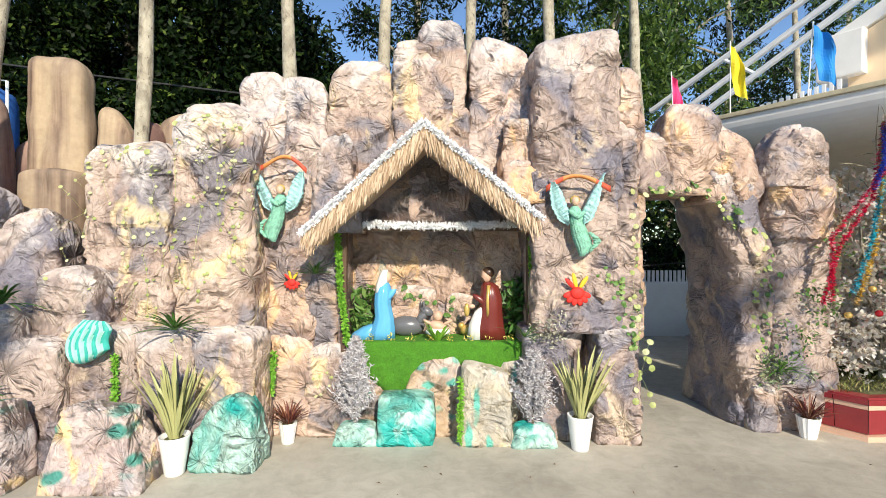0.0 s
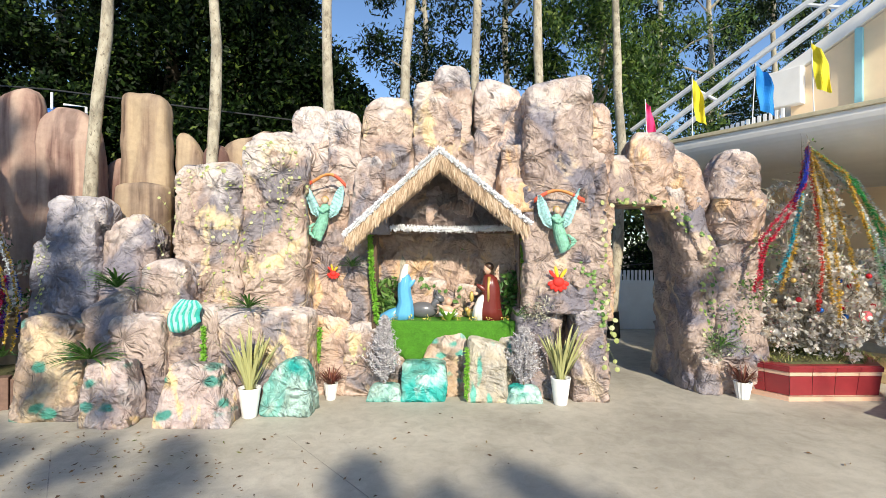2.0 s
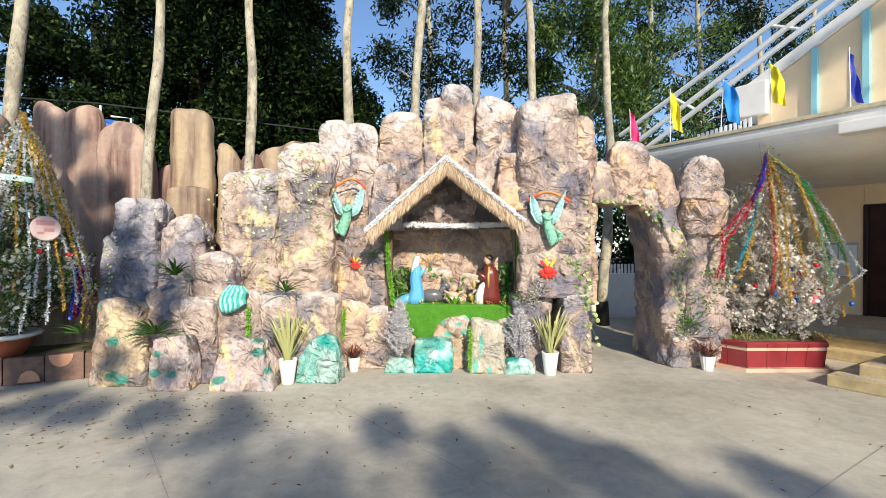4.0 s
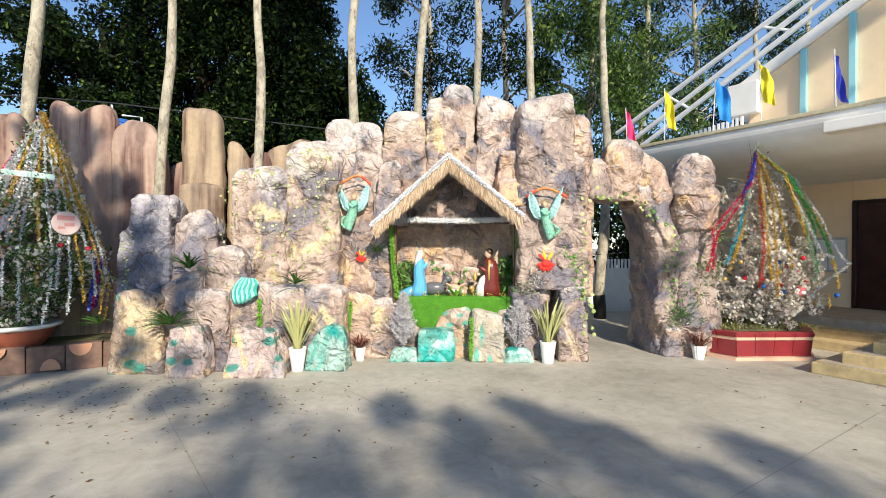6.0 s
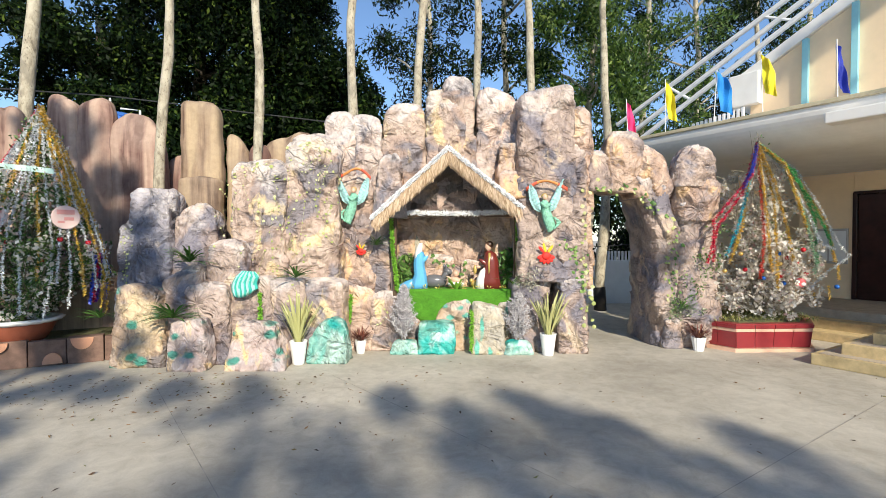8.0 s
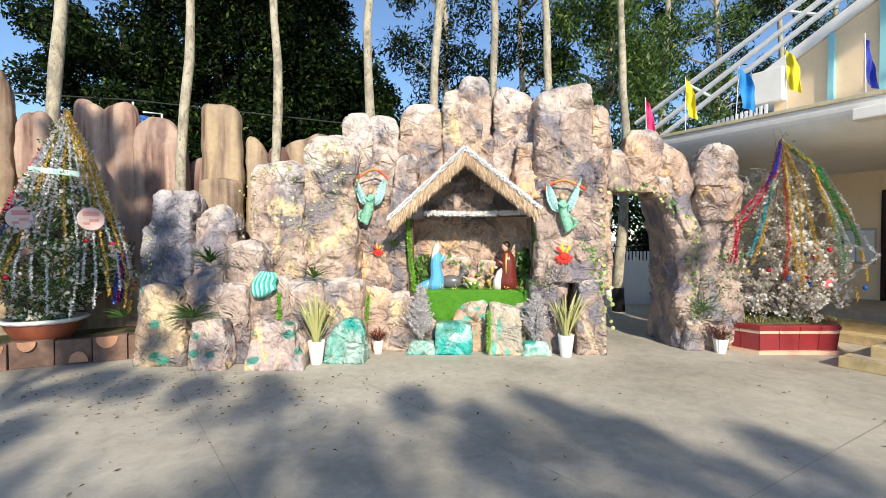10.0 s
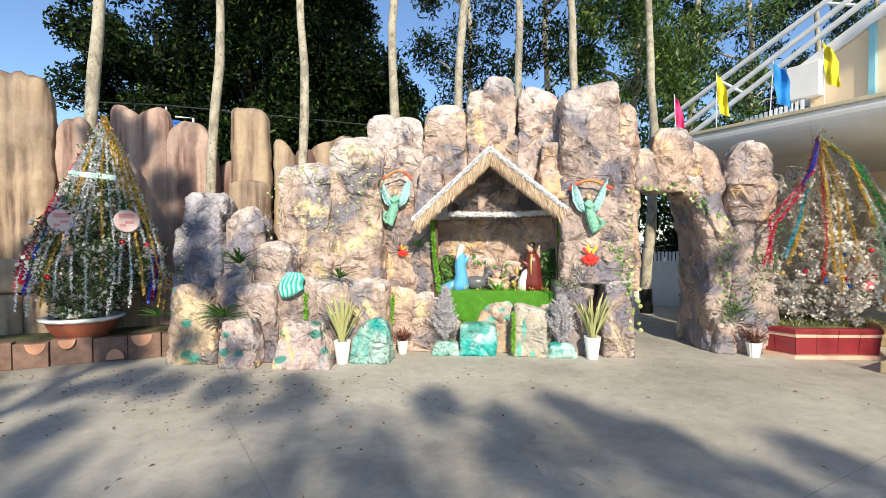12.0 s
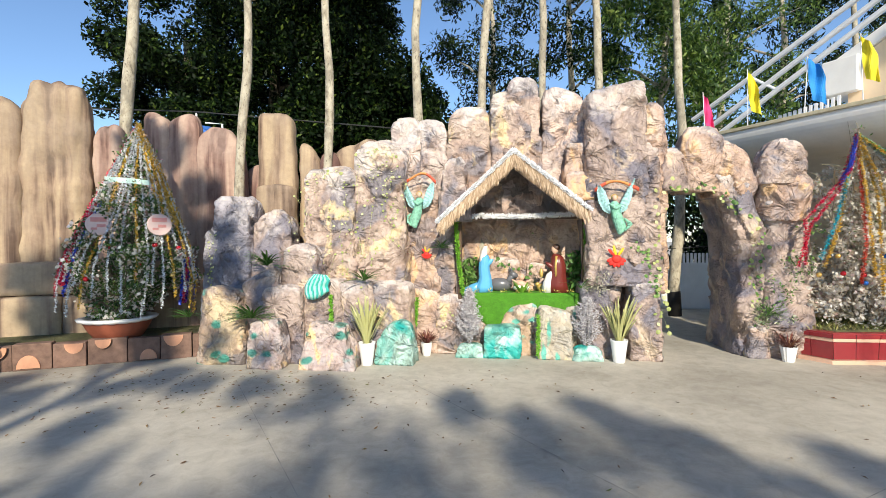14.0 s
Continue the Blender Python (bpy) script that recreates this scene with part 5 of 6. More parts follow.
me = leaf_cloud([(-0.7 + 0.2 * k, 0.46 + 0.03 * math.sin(k * 3), 0.93, 0.06) for k in range(8)], 220, 0.014, 3)
tagged(leafy("scattered_flowers", me, YELLOW, None), "small yellow flowers scattered on the turf edge", "flowers", kind="stuff")
for k, (x, zz) in enumerate(((-0.86, 0.55), (-0.78, 0.5), (0.75, 0.62), (0.83, 0.6))):
    cl = leaf_cloud([(0, 0, 0.1 + 0.12 * j, 0.09 + 0.03 * math.sin(j * 2 + k)) for j in range(int(zz / 0.12))], 130, 0.06, 30 + k, 0.3)
    tagged(leafy("leafy_plant", cl, VINE if k < 2 else FERN, None), "upright leafy green plant inside the hut", "plant", "hut plants").location = (x, 0.72, 0.9)
for k, pts in enumerate(([(-0.9, 1.02, 1.95), (-0.5, 1.0, 1.82), (0.0, 1.0, 1.86), (0.5, 1.0, 1.80), (0.88, 1.02, 1.92)], [(-0.35, 1.02, 1.6), (-0.1, 1.0, 1.66), (0.2, 1.02, 1.6)], [(-0.5, 1.03, 1.5), (-0.3, 1.0, 1.3), (-0.1, 1.02, 1.25)], [(0.1, 1.03, 1.6), (0.12, 1.02, 1.1)])):
    garland(pts, 0.03, 0.03, 200 + k, VINE if k != 1 else DISC, "ivy garland on the back of the hut", 0.05)

# ---- angels, ribbons and small ornaments on the rocks ----
MINTGLAZE, GREENGLAZE = plain("mint green paint", (0.40, 0.73, 0.69), 0.5, vary=0.45, scale=26, bump=0.7, dist=0.02), plain("sea green paint", (0.26, 0.58, 0.42), 0.5, vary=0.45, scale=26, bump=0.7, dist=0.02)
RIBBON_MID = plain("orange ribbon", (0.72, 0.27, 0.08), 0.6, vary=0.3)
RIBBON = plain("red-orange ribbon", (0.62, 0.10, 0.05), 0.6, vary=0.25)


def wing(bm, inner, outer, mi):
    """One relief wing between its inner and outer edge, grooved into feathers, its outer edge notched."""
    def along(pts, q):
        f = q * (len(pts) - 1)
        i_ = min(int(f), len(pts) - 2)
        return Vector(pts[i_]).lerp(Vector(pts[i_ + 1]), f - i_)
    nu, nv, grid = 42, 10, []
    for back in (0, 1):
        for i_ in range(nu + 1):
            q = i_ / nu
            a, b_ = along(inner, q), along(outer, q)
            saw = (q * 11) % 1.0
            for j in range(nv + 1):
                w_ = j / nv
                p = a.lerp(b_, w_ * (1 - 0.10 * saw))
                step = 0.010 * (w_ > 0.38) + 0.008 * (w_ > 0.7)
                dep = 0.045 * math.sin(math.pi * min(1, w_ + 0.15)) ** 0.7 - step + 0.010 * math.cos(saw * 6.28 + w_ * 2)
                grid.append(bm.verts.new((p.x, 0.02 if back else -0.008 - max(0.0, dep), p.y)))
    m = (nu + 1) * (nv + 1)
    def quad(*idx):
        f_ = bm.faces.new([grid[k] for k in idx])
        f_.material_index, f_.smooth = mi, True
    for i_ in range(nu):
        for j in range(nv):
            k = i_ * (nv + 1) + j
            quad(k, k + 1, k + nv + 2, k + nv + 1)
            quad(m + k, m + k + nv + 1, m + k + nv + 2, m + k + 1)
        for k in (i_ * (nv + 1), i_ * (nv + 1) + nv):
            quad(k, k + nv + 1, m + k + nv + 1, m + k)
    for j in range(nv):
        for k in (j, nu * (nv + 1) + j):
            quad(k, k + 1, m + k + 1, m + k)


def angel(at, s, flip):
    bm = bmesh.new()
    robe(bm, [(0.065, 0, -0.02, 0.015, 0.012), (0.085, 0, 0.02, 0.05, 0.025), (0.085, 0, 0.08, 0.072, 0.035), (0.066, 0, 0.14, 0.078, 0.04), (0.04, 0, 0.21, 0.07, 0.042), (0.02, 0, 0.29, 0.058, 0.045),
              (0.005, 0, 0.36, 0.058, 0.045), (0.0, 0, 0.41, 0.05, 0.04), (0.0, 0, 0.44, 0.03, 0.03)], 1, 44, 0.14)
    blob(bm, (0.0, -0.02, 0.485), (0.036, 0.036, 0.045), 2)
    blob(bm, (0.0, 0.0, 0.497), (0.047, 0.036, 0.045), 3)
    wing(bm, [(-0.06, 0.29), (-0.062, 0.40), (-0.13, 0.58), (-0.19, 0.66)], [(-0.06, 0.265), (-0.155, 0.31), (-0.215, 0.42), (-0.235, 0.56), (-0.225, 0.665)], 0)
    wing(bm, [(0.07, 0.30), (0.068, 0.40), (0.17, 0.60), (0.262, 0.745)], [(0.08, 0.27), (0.17, 0.32), (0.225, 0.46), (0.25, 0.60), (0.272, 0.73)], 0)
    blob(bm, (-0.03, -0.055, 0.37), (0.055, 0.02, 0.022), 1, 0.7, 2)
    blob(bm, (0.04, -0.055, 0.36), (0.055, 0.02, 0.022), 1, -0.7, 2)
    # hem in ruffles
    for k in range(7):
        q = k / 6
        blob(bm, (0.15 + 0.045 * math.sin(q * 3.1), -0.03 - 0.01 * (k % 2), 0.05 + 0.13 * q), (0.04, 0.02, 0.016), 1, -0.9 + 1.5 * q, 2)
    ob = obj("angel_relief", bm, [MINTGLAZE, GREENGLAZE, SSKIN, SGOLD])
    ob.matrix_basis = pose(*at) @ Matrix.Diagonal((s * flip, s, s, 1))
    tagged(ob, "painted mint-green winged figure relief on the rock", "statue", "winged reliefs")


angel((-1.555, 0.30, 1.93), 1.0, -1)
angel((1.245, 0.03, 1.80), 1.0, 1)
for x0, x1, z, y, k in ((-1.84, -1.30, 2.60, 0.30, 0), (0.98, 1.58, 2.40, 0.04, 1)):
    vs = []
    for i_ in range(21):
        q = i_ / 20
        zz = z + 0.11 * math.sin(math.pi * q) - 0.04 * math.sin(2 * math.pi * q) * (1 if k == 0 else -0.3)
        wd = 0.014 + 0.03 * abs(q - 0.5)
        vs += [(x0 + (x1 - x0) * q, y - 0.05 * math.sin(math.pi * q), zz - wd), (x0 + (x1 - x0) * q, y - 0.07 * math.sin(math.pi * q), zz + wd)]
    bm = mesh_from(vs, [(2 * i_, 2 * i_ + 2, 2 * i_ + 3, 2 * i_ + 1) for i_ in range(20)])
    bmesh.ops.solidify(bm, geom=bm.faces[:], thickness=0.006)
    for f_ in bm.faces:
        f_.material_index = int(abs(f_.calc_center_median().x - (x0 + x1) / 2) < 0.27 * (x1 - x0))
    tagged(obj("ribbon_banner", bm, [RIBBON, RIBBON_MID], smooth=True), "arched red-orange ribbon banner over the winged figure", "ribbon", "ribbon banners")
REDFELT = plain("bright red felt", (0.75, 0.03, 0.02), 0.7, vary=0.15)
YEL = plain("yellow felt", (0.80, 0.50, 0.03), 0.7, vary=0.15)
for at, s in (((1.275, 0.06, 1.34), 1.0), ((-1.46, 0.36, 1.45), 0.62)):
    o = thing("poinsettia", "red and yellow felt flower ornament on the rock", "ornament", at, 0, "felt flowers")
    bm = bmesh.new()
    for k in range(6):
        a = math.pi * (k + 0.5) / 6 + math.pi
        blob(bm, (0.075 * s * math.cos(a), -0.01, 0.1 * s + 0.065 * s * math.sin(a)), (0.06 * s, 0.015 * s, 0.032 * s), 0, -a, 2)
    blob(bm, (0, -0.02, 0.10 * s), (0.07 * s, 0.03 * s, 0.06 * s), 0, 0, 2)
    part("petals", bm, REDFELT, o)
    for a, ln in ((-0.75, 0.11), (-0.25, 0.13), (0.6, 0.12)):
        bm = bmesh.new()
        blob(bm, (0.1 * s * math.sin(a), -0.02, 0.14 * s + ln * s * 0.6 * math.cos(a)), (0.022 * s, 0.01, ln * s * 0.6), 0, a, 2)
        part("flame", bm, YEL if a != -0.75 else REDFELT, o)
# pleated teal bundle on the ledge
vs, fs, nu, nv = [], [], 40, 22
for side in (1, -1):
    for j in range(nv + 1):
        t = j / nv
        half = (0.19 - 0.035 * t) * min(1.0, 0.72 + 1.1 * t) * min(1.0, 0.6 + 2 * (1 - t))
        for k in range(nu + 1):
            u = 2 * k / nu - 1
            bulge = max(0.0, (1 - abs(u) ** 3) * (1 - abs(2 * t - 1) ** 4)) ** 0.6
            pleat = 0.016 * math.cos(u * 17 + 2.2 * t * t)
            vs.append((u * half + 0.04 * t ** 1.4 + 0.012 * math.sin(9 * t), -side * bulge * (0.07 + pleat), 0.36 * t + 0.045 * u * (1 - t) + 0.05 * u * u * max(0, 1 - 3 * t)))
    o = (nu + 1) * (nv + 1) * (side < 0)
    for j in range(nv):
        for k in range(nu):
            a = o + j * (nu + 1) + k
            fs.append((a, a + 1, a + nu + 2, a + nu + 1)[::side])
bm = mesh_from(vs, fs)
for n_, f_ in enumerate(bm.faces):
    q = ((n_ % nu) * 2 / nu - 1) * 17 + 2.2 * ((n_ // nu % nv) / nv) ** 2
    f_.material_index = 1 if math.cos(q) < 0.15 else 0
ob = obj("pleated_bag", bm, [plain("pale teal cloth", (0.36, 0.68, 0.60), 0.6, vary=0.35, scale=14), plain("deep teal cloth", (0.04, 0.42, 0.35), 0.6, vary=0.35, scale=14)], smooth=True)
ob.matrix_basis = pose(-2.92, -0.44, 0.90, 0, 4, 0)
tagged(ob, "pleated teal wrapped bundle wedged on the rock ledge", "bundle")

# variegated shrub and ivy at the foot of the archway pillar
cl = leaf_cloud([(-0.30, 0, 0.20, 0.12), (-0.15, 0, 0.26, 0.12), (0.05, 0, 0.22, 0.10), (-0.3, 0.02, 0.38, 0.10)], 380, 0.024, 55, 0.35)
tagged(leafy("variegated_shrub", cl, island("grey-green variegated leaves", [(0, (0.08, 0.13, 0.05)), (0.5, (0.24, 0.30, 0.16)), (1, (0.55, 0.56, 0.42))], 0.6, 0.2), None), "grey-green variegated shrub at the archway pillar foot", "shrub").location = (3.66, 0.44, 0.34)
cl = leaf_cloud([(3.4 + 0.09 * k, 0.40, 0.75 + 0.16 * k + 0.2 * math.sin(k * 2.3), 0.14) for k in range(8)] + [(3.5 + 0.07 * k, 0.42, 0.7 + 0.1 * k, 0.12) for k in range(8)], 330, 0.024, 56, 0.5)
tagged(leafy("ivy", cl, VINE, None), "ivy climbing the archway pillar", "ivy", "ivy on the rocks")

# ---- blossom tree in the red planter ----
BLOSSOM = island("white pink blossoms", [(0, (0.40, 0.33, 0.24)), (0.22, (0.70, 0.65, 0.56)), (0.9, (0.90, 0.87, 0.83)), (1, (0.72, 0.42, 0.40))], 0.6, 0.42)
HEX = [(4.12, 0.20), (5.28, 0.24), (5.66, 0.85), (5.28, 1.50), (4.12, 1.50), (3.80, 0.64)]
HC = Vector((4.72, 0.85, 0))
planter = thing("planter", "hexagonal dark red tiled planter with a peach band", "planter", (HC.x, HC.y, 0))


def hex_ring(z0, z1, o0, o1, inner=None):
    vs = []
    for z, o in ((z0, o0), (z1, o1)):
        for x, y in HEX:
            d = Vector((x, y, 0)) - HC
            vs.append(d + d.normalized() * o + Vector((0, 0, z)))
    fs = [(i, (i + 1) % 6, 6 + (i + 1) % 6, 6 + i) for i in range(6)] + [(5, 4, 3, 2, 1, 0), (6, 7, 8, 9, 10, 11)]
    return mesh_from(vs, fs)


part("plinth", hex_ring(0, 0.05, 0.03, 0.03), BAND, planter, "worn cream plinth")
GROUT = plain("cream grout", (0.5, 0.38, 0.3), 0.9)
part("core", hex_ring(0.05, 0.40, -0.05, -0.01), GROUT, planter)
for i in range(6):
    a, b_ = Vector((*HEX[i], 0)) - HC, Vector((*HEX[(i + 1) % 6], 0)) - HC
    n = max(2, round((b_ - a).length / 0.29))
    for k in range(n):
        for z0, z1, m_, nm in ((0.06, 0.295, REDTILE, "tile"), (0.30, 0.345, BAND, "band_tile"), (0.35, 0.40, REDTILE, "rim_tile")):
            q0, q1 = k / n + 0.004 / (b_ - a).length, (k + 1) / n - 0.004 / (b_ - a).length
            vs = []
            for o in (0.0, 0.022):
                for z, q in ((z0, q0), (z0, q1), (z1, q1), (z1, q0)):
                    p = a.lerp(b_, q)
                    sp = -0.05 + 0.04 * (z - 0.05) / 0.35 + o + (0.012 if nm == "rim_tile" else 0)
                    vs.append(p + p.normalized() * sp + Vector((0, 0, z)))
            part(nm, mesh_from(vs, [(4, 5, 6, 7), (0, 4, 7, 3), (1, 2, 6, 5), (3, 7, 6, 2), (0, 1, 5, 4)]), m_, planter)
part("rim", hex_ring(0.40, 0.42, 0.0, 0.0), REDTILE, planter)
part("soil", hex_ring(0.415, 0.44, -0.14, -0.2), SOIL, planter)
GRASS = island("dry and green grass", [(0, (0.10, 0.14, 0.03)), (0.6, (0.22, 0.24, 0.06)), (1, (0.40, 0.34, 0.14))], 0.7)
rr = random.Random(11)
vs, fs = [], []
for i in range(900):
    x, y = rr.uniform(-0.8, 0.8), rr.uniform(-0.5, 0.55)
    o = Vector((rr.gauss(0, 1), rr.gauss(0, 1), 0)).normalized()
    blade(vs, fs, (x, y, 0.43), Vector((o.x * 0.6, o.y * 0.6, 1)), o * 0.5, rr.uniform(0.04, 0.13), 0.005, 0.4, 3)
tagged(part("grass", mesh_from(vs, fs), GRASS, planter, "dry and green grass tufts"), kind="stuff")


def branch_paths(base, r, n, tips):
    """Bent limbs from the base to each tip; returns point lists."""
    out = []
    for tip in tips:
        tip = Vector(tip)
        mid = base.lerp(tip, 0.45) + Vector((r.gauss(0, 0.08), r.gauss(0, 0.08), -0.05 + r.gauss(0, 0.08)))
        pts = []
        for i in range(n + 1):
            q = i / n
            pts.append(base * (1 - q) ** 2 + mid * 2 * q * (1 - q) + tip * q * q + Vector((r.gauss(0, 0.015), r.gauss(0, 0.015), r.gauss(0, 0.015))) * (q > 0))
        out.append(pts)
    return out


# sparkle painted in: some bristles darkened, some whitened as glints
TINSELS = {n_: island(n_ + " tinsel", [(0, tuple(c_ * 0.3 for c_ in col)), (0.5, tuple(c_ * 0.8 for c_ in col)), (0.85, col), (1, tuple(0.5 + 0.5 * c_ for c_ in col))], 0.3, 0.12, 0.35) for n_, col in
           (("gold", (0.85, 0.55, 0.08)), ("silver", (0.85, 0.87, 0.88)), ("green", (0.05, 0.45, 0.12)), ("red", (0.80, 0.10, 0.05)), ("magenta", (0.85, 0.02, 0.09)), ("blue", (0.06, 0.12, 0.75)), ("cyan", (0.05, 0.55, 0.70)), ("purple", (0.30, 0.06, 0.45)), ("pale green", (0.40, 0.62, 0.40)))}
BAUBLE_RED = plain("glossy red bauble", (0.55, 0.02, 0.03), 0.15, 0.3)
BAUBLE_BLUE = plain("glossy blue bauble", (0.02, 0.12, 0.45), 0.15, 0.3)
BAUBLE_GOLD = plain("glossy gold bauble", (0.75, 0.5, 0.15), 0.15, 0.6)


def strand(pts, r, colour, parent, count, seed, size=0.022):
    tinsel_strip("tinsel_strand", pts, r, TINSELS[colour], parent, colour + " tinsel strand", count, seed, size)


def bauble(parent, p, r, m_):
    bm = bmesh.new()
    bmesh.ops.create_icosphere(bm, subdivisions=2, radius=r)
    ob = part("bauble", bm, m_, parent, smooth=True)
    ob.location = p


bt = thing("blossom_tree", "bare shrub tree covered in white blossoms and coloured tinsel", "tree", (4.80, 0.80, 0.42))
r = random.Random(5)
base = Vector((0, 0, 0.12))
tips = []
for i in range(42):
    a = r.uniform(0, 2 * math.pi)
    z = r.uniform(0.35, 2.2)
    w = 1.3 * (1 - max(0, z - 0.9) / 2.1) * r.uniform(0.6, 1.05)
    tips.append((w * math.cos(a) * (0.64 if math.cos(a) > 0 else 1.0), 0.6 * w * math.sin(a), z))
tips += [(0.0, 0, 2.85), (-0.05, 0.05, 2.6), (0.2, 0, 2.5)]
paths = branch_paths(base, r, 8, tips)
part("trunk", tube([(0, 0, 0), (0.01, 0, 0.12), (0.0, 0, 0.3)], [0.05, 0.042, 0.03], 10), BARK, bt)
cs = []
for pts in paths:
    vs, fs = [], []
    tube_into(vs, fs, pts, [0.022 * (1 - 0.75 * i / 8) for i in range(9)], 6)
    for i in range(3, 9):
        cs.append((*pts[i], 0.07 if pts[i].z < 1.9 else 0.035))
        for _ in range(2):
            e = pts[i] + Vector((r.gauss(0, 0.16), r.gauss(0, 0.12), r.gauss(0.05, 0.13)))
            tube_into(vs, fs, [pts[i], pts[i].lerp(e, 0.6) + Vector((0, 0, 0.02)), e], [0.006, 0.004, 0.002], 4)
            if e.z < 2.35:
                cs.append((*e, 0.09))
    part("branch", mesh_from(vs, fs), BARK, bt)
for k in range(5):
    cs.append((0.02 * math.sin(k), 0.0, 0.15 + 0.1 * k, 0.06))
tagged(leafy("blossoms", leaf_cloud(cs, 14500, 0.030, 14, 0.75, 0.0), BLOSSOM, bt, "white pinkish blossoms"), kind="stuff")
tagged(leafy("leaves", leaf_cloud([c_ for c_ in cs if c_[2] > 0.9] + [(0, 0, 2.85, 0.16), (0.1, 0, 2.7, 0.12)], 900, 0.022, 15, 0.4), VINE, bt, "small green leaves"), kind="stuff")
top = Vector((-0.05, -0.05, 2.78))
for k, (col, pts) in enumerate((("blue", [(-0.3, -0.2, 2.3), (-0.55, -0.3, 2.0)]), ("magenta", [(-0.35, -0.25, 2.2), (-0.95, -0.4, 1.55), (-1.02, -0.4, 0.95)]), ("magenta", [(-0.5, -0.3, 1.95), (-0.98, -0.42, 1.5), (-1.06, -0.4, 0.9)]), ("cyan", [(-0.45, -0.3, 2.05), (-0.58, -0.42, 1.5), (-0.85, -0.45, 1.0)]),
                                ("red", [(-0.2, -0.3, 1.9), (-0.32, -0.45, 1.2), (-0.35, -0.5, 0.65)]), ("gold", [(-0.08, -0.3, 1.9), (-0.05, -0.45, 1.2), (-0.1, -0.5, 0.5)]), ("gold", [(-0.4, -0.3, 2.0), (-0.62, -0.4, 1.4), (-0.75, -0.4, 0.9)]), ("gold", [(0.1, -0.3, 2.35), (0.4, -0.4, 1.7), (0.5, -0.4, 1.35)]),
                                ("green", [(0.25, -0.25, 2.4), (0.55, -0.35, 1.8), (0.85, -0.4, 1.25), (0.95, -0.4, 1.1)]), ("silver", [(0.35, -0.2, 2.35), (0.8, -0.3, 1.75), (1.05, -0.35, 1.2), (1.2, -0.35, 0.98), (0.85, -0.4, 0.75), (0.5, -0.45, 0.5)]), ("pale green", [(0.2, -0.25, 2.4), (0.4, -0.4, 1.6), (0.55, -0.45, 0.85), (0.6, -0.45, 0.7)]),
                                ("silver", [(0.15, -0.3, 2.2), (0.55, -0.4, 1.5), (0.7, -0.45, 1.15), (0.85, -0.45, 1.1)]), ("gold", [(0.5, -0.2, 2.1), (0.85, -0.3, 1.5), (1.0, -0.3, 0.9)]), ("silver", [(-0.2, -0.2, 2.1), (-0.22, -0.4, 1.5)]), ("gold", [(0.02, -0.3, 2.1), (0.08, -0.45, 1.4), (0.12, -0.5, 0.8)]), ("green", [(0.3, -0.25, 2.3), (0.62, -0.35, 1.6), (0.7, -0.4, 0.9)]), ("gold", [(-0.15, -0.3, 2.0), (-0.2, -0.45, 1.3), (-0.24, -0.5, 0.75)]))):
    strand([top] + [Vector((p[0] * (0.86 if p[0] > 0 else 1.0), p[1], p[2])) + Vector((0.05 * math.sin(k * 3 + j * 2), -0.14, 0.03 * math.cos(k + j))) for j, p in enumerate(pts)], 0.036, col, bt, 1050, 300 + k, 0.017)
for k in range(14):
    a = r.uniform(3.3, 6.1)
    bauble(bt, (1.0 * math.cos(a) * r.uniform(0.3, 1), -0.5, r.uniform(0.45, 1.2)), 0.035, (BAUBLE_RED, BAUBLE_BLUE, BAUBLE_GOLD, BAUBLE_RED)[k % 4])
for k, (x, z) in enumerate(((0.82, 0.55), (0.95, 0.85), (0.6, 0.45))):
    strand([(x, -0.42, z), (x + 0.02, -0.42, z - 0.22)], 0.025, "gold", bt, 90, 340 + k)
bm = bmesh.new()
blob(bm, (0, 0, 0), (0.09, 0.02, 0.075), 0, 0, 2)
blob(bm, (-0.05, -0.015, 0.02), (0.035, 0.02, 0.03), 1, 0, 2)
blob(bm, (0.04, -0.015, -0.02), (0.04, 0.02, 0.03), 1, 0, 2)
part("red_ornament", bm, [plain("pinkish red felt", (0.7, 0.12, 0.14), 0.7), SWHITE], bt, "red and white felt ornament").location = (0.33, -0.5, 0.6)

# ---- cone-shaped tree with tinsel in the terracotta bowl ----
CONELEAF = island("dark small leaves", [(0, (0.02, 0.05, 0.012)), (0.6, (0.06, 0.14, 0.025)), (1, (0.20, 0.30, 0.07))], 0.5, 0.2)
ct = thing("decorated_tree", "cone-shaped small-leaved tree hung with gold and silver tinsel", "tree", (-5.98, -0.40, 0.36))
ct.scale = (1.04, 1.04, 1.03)
bowl = thing("bowl_planter", "wide terracotta bowl with a white rim", "planter", (-6.03, -0.42, 0.30))
part("bowl", lathe([(0.30, 0.0), (0.34, 0.02), (0.43, 0.14), (0.50, 0.27), (0.52, 0.30), (0.48, 0.30), (0.42, 0.2), (0.01, 0.2)], 36), TERRACOTTA, bowl, "red terracotta body", smooth=True)
part("rim", lathe([(0.50, 0.27), (0.57, 0.30), (0.58, 0.33), (0.50, 0.34), (0.44, 0.31), (0.44, 0.25)], 36, 0.02), PORCELAIN, bowl, "white scalloped rim", smooth=True)
part("soil", lathe([(0.45, 0.2), (0.3, 0.27), (0.01, 0.29)], 24), SOIL, bowl)
bowl.scale = (0.90, 0.90, 0.97)
r = random.Random(8)
tips, cs = [], []
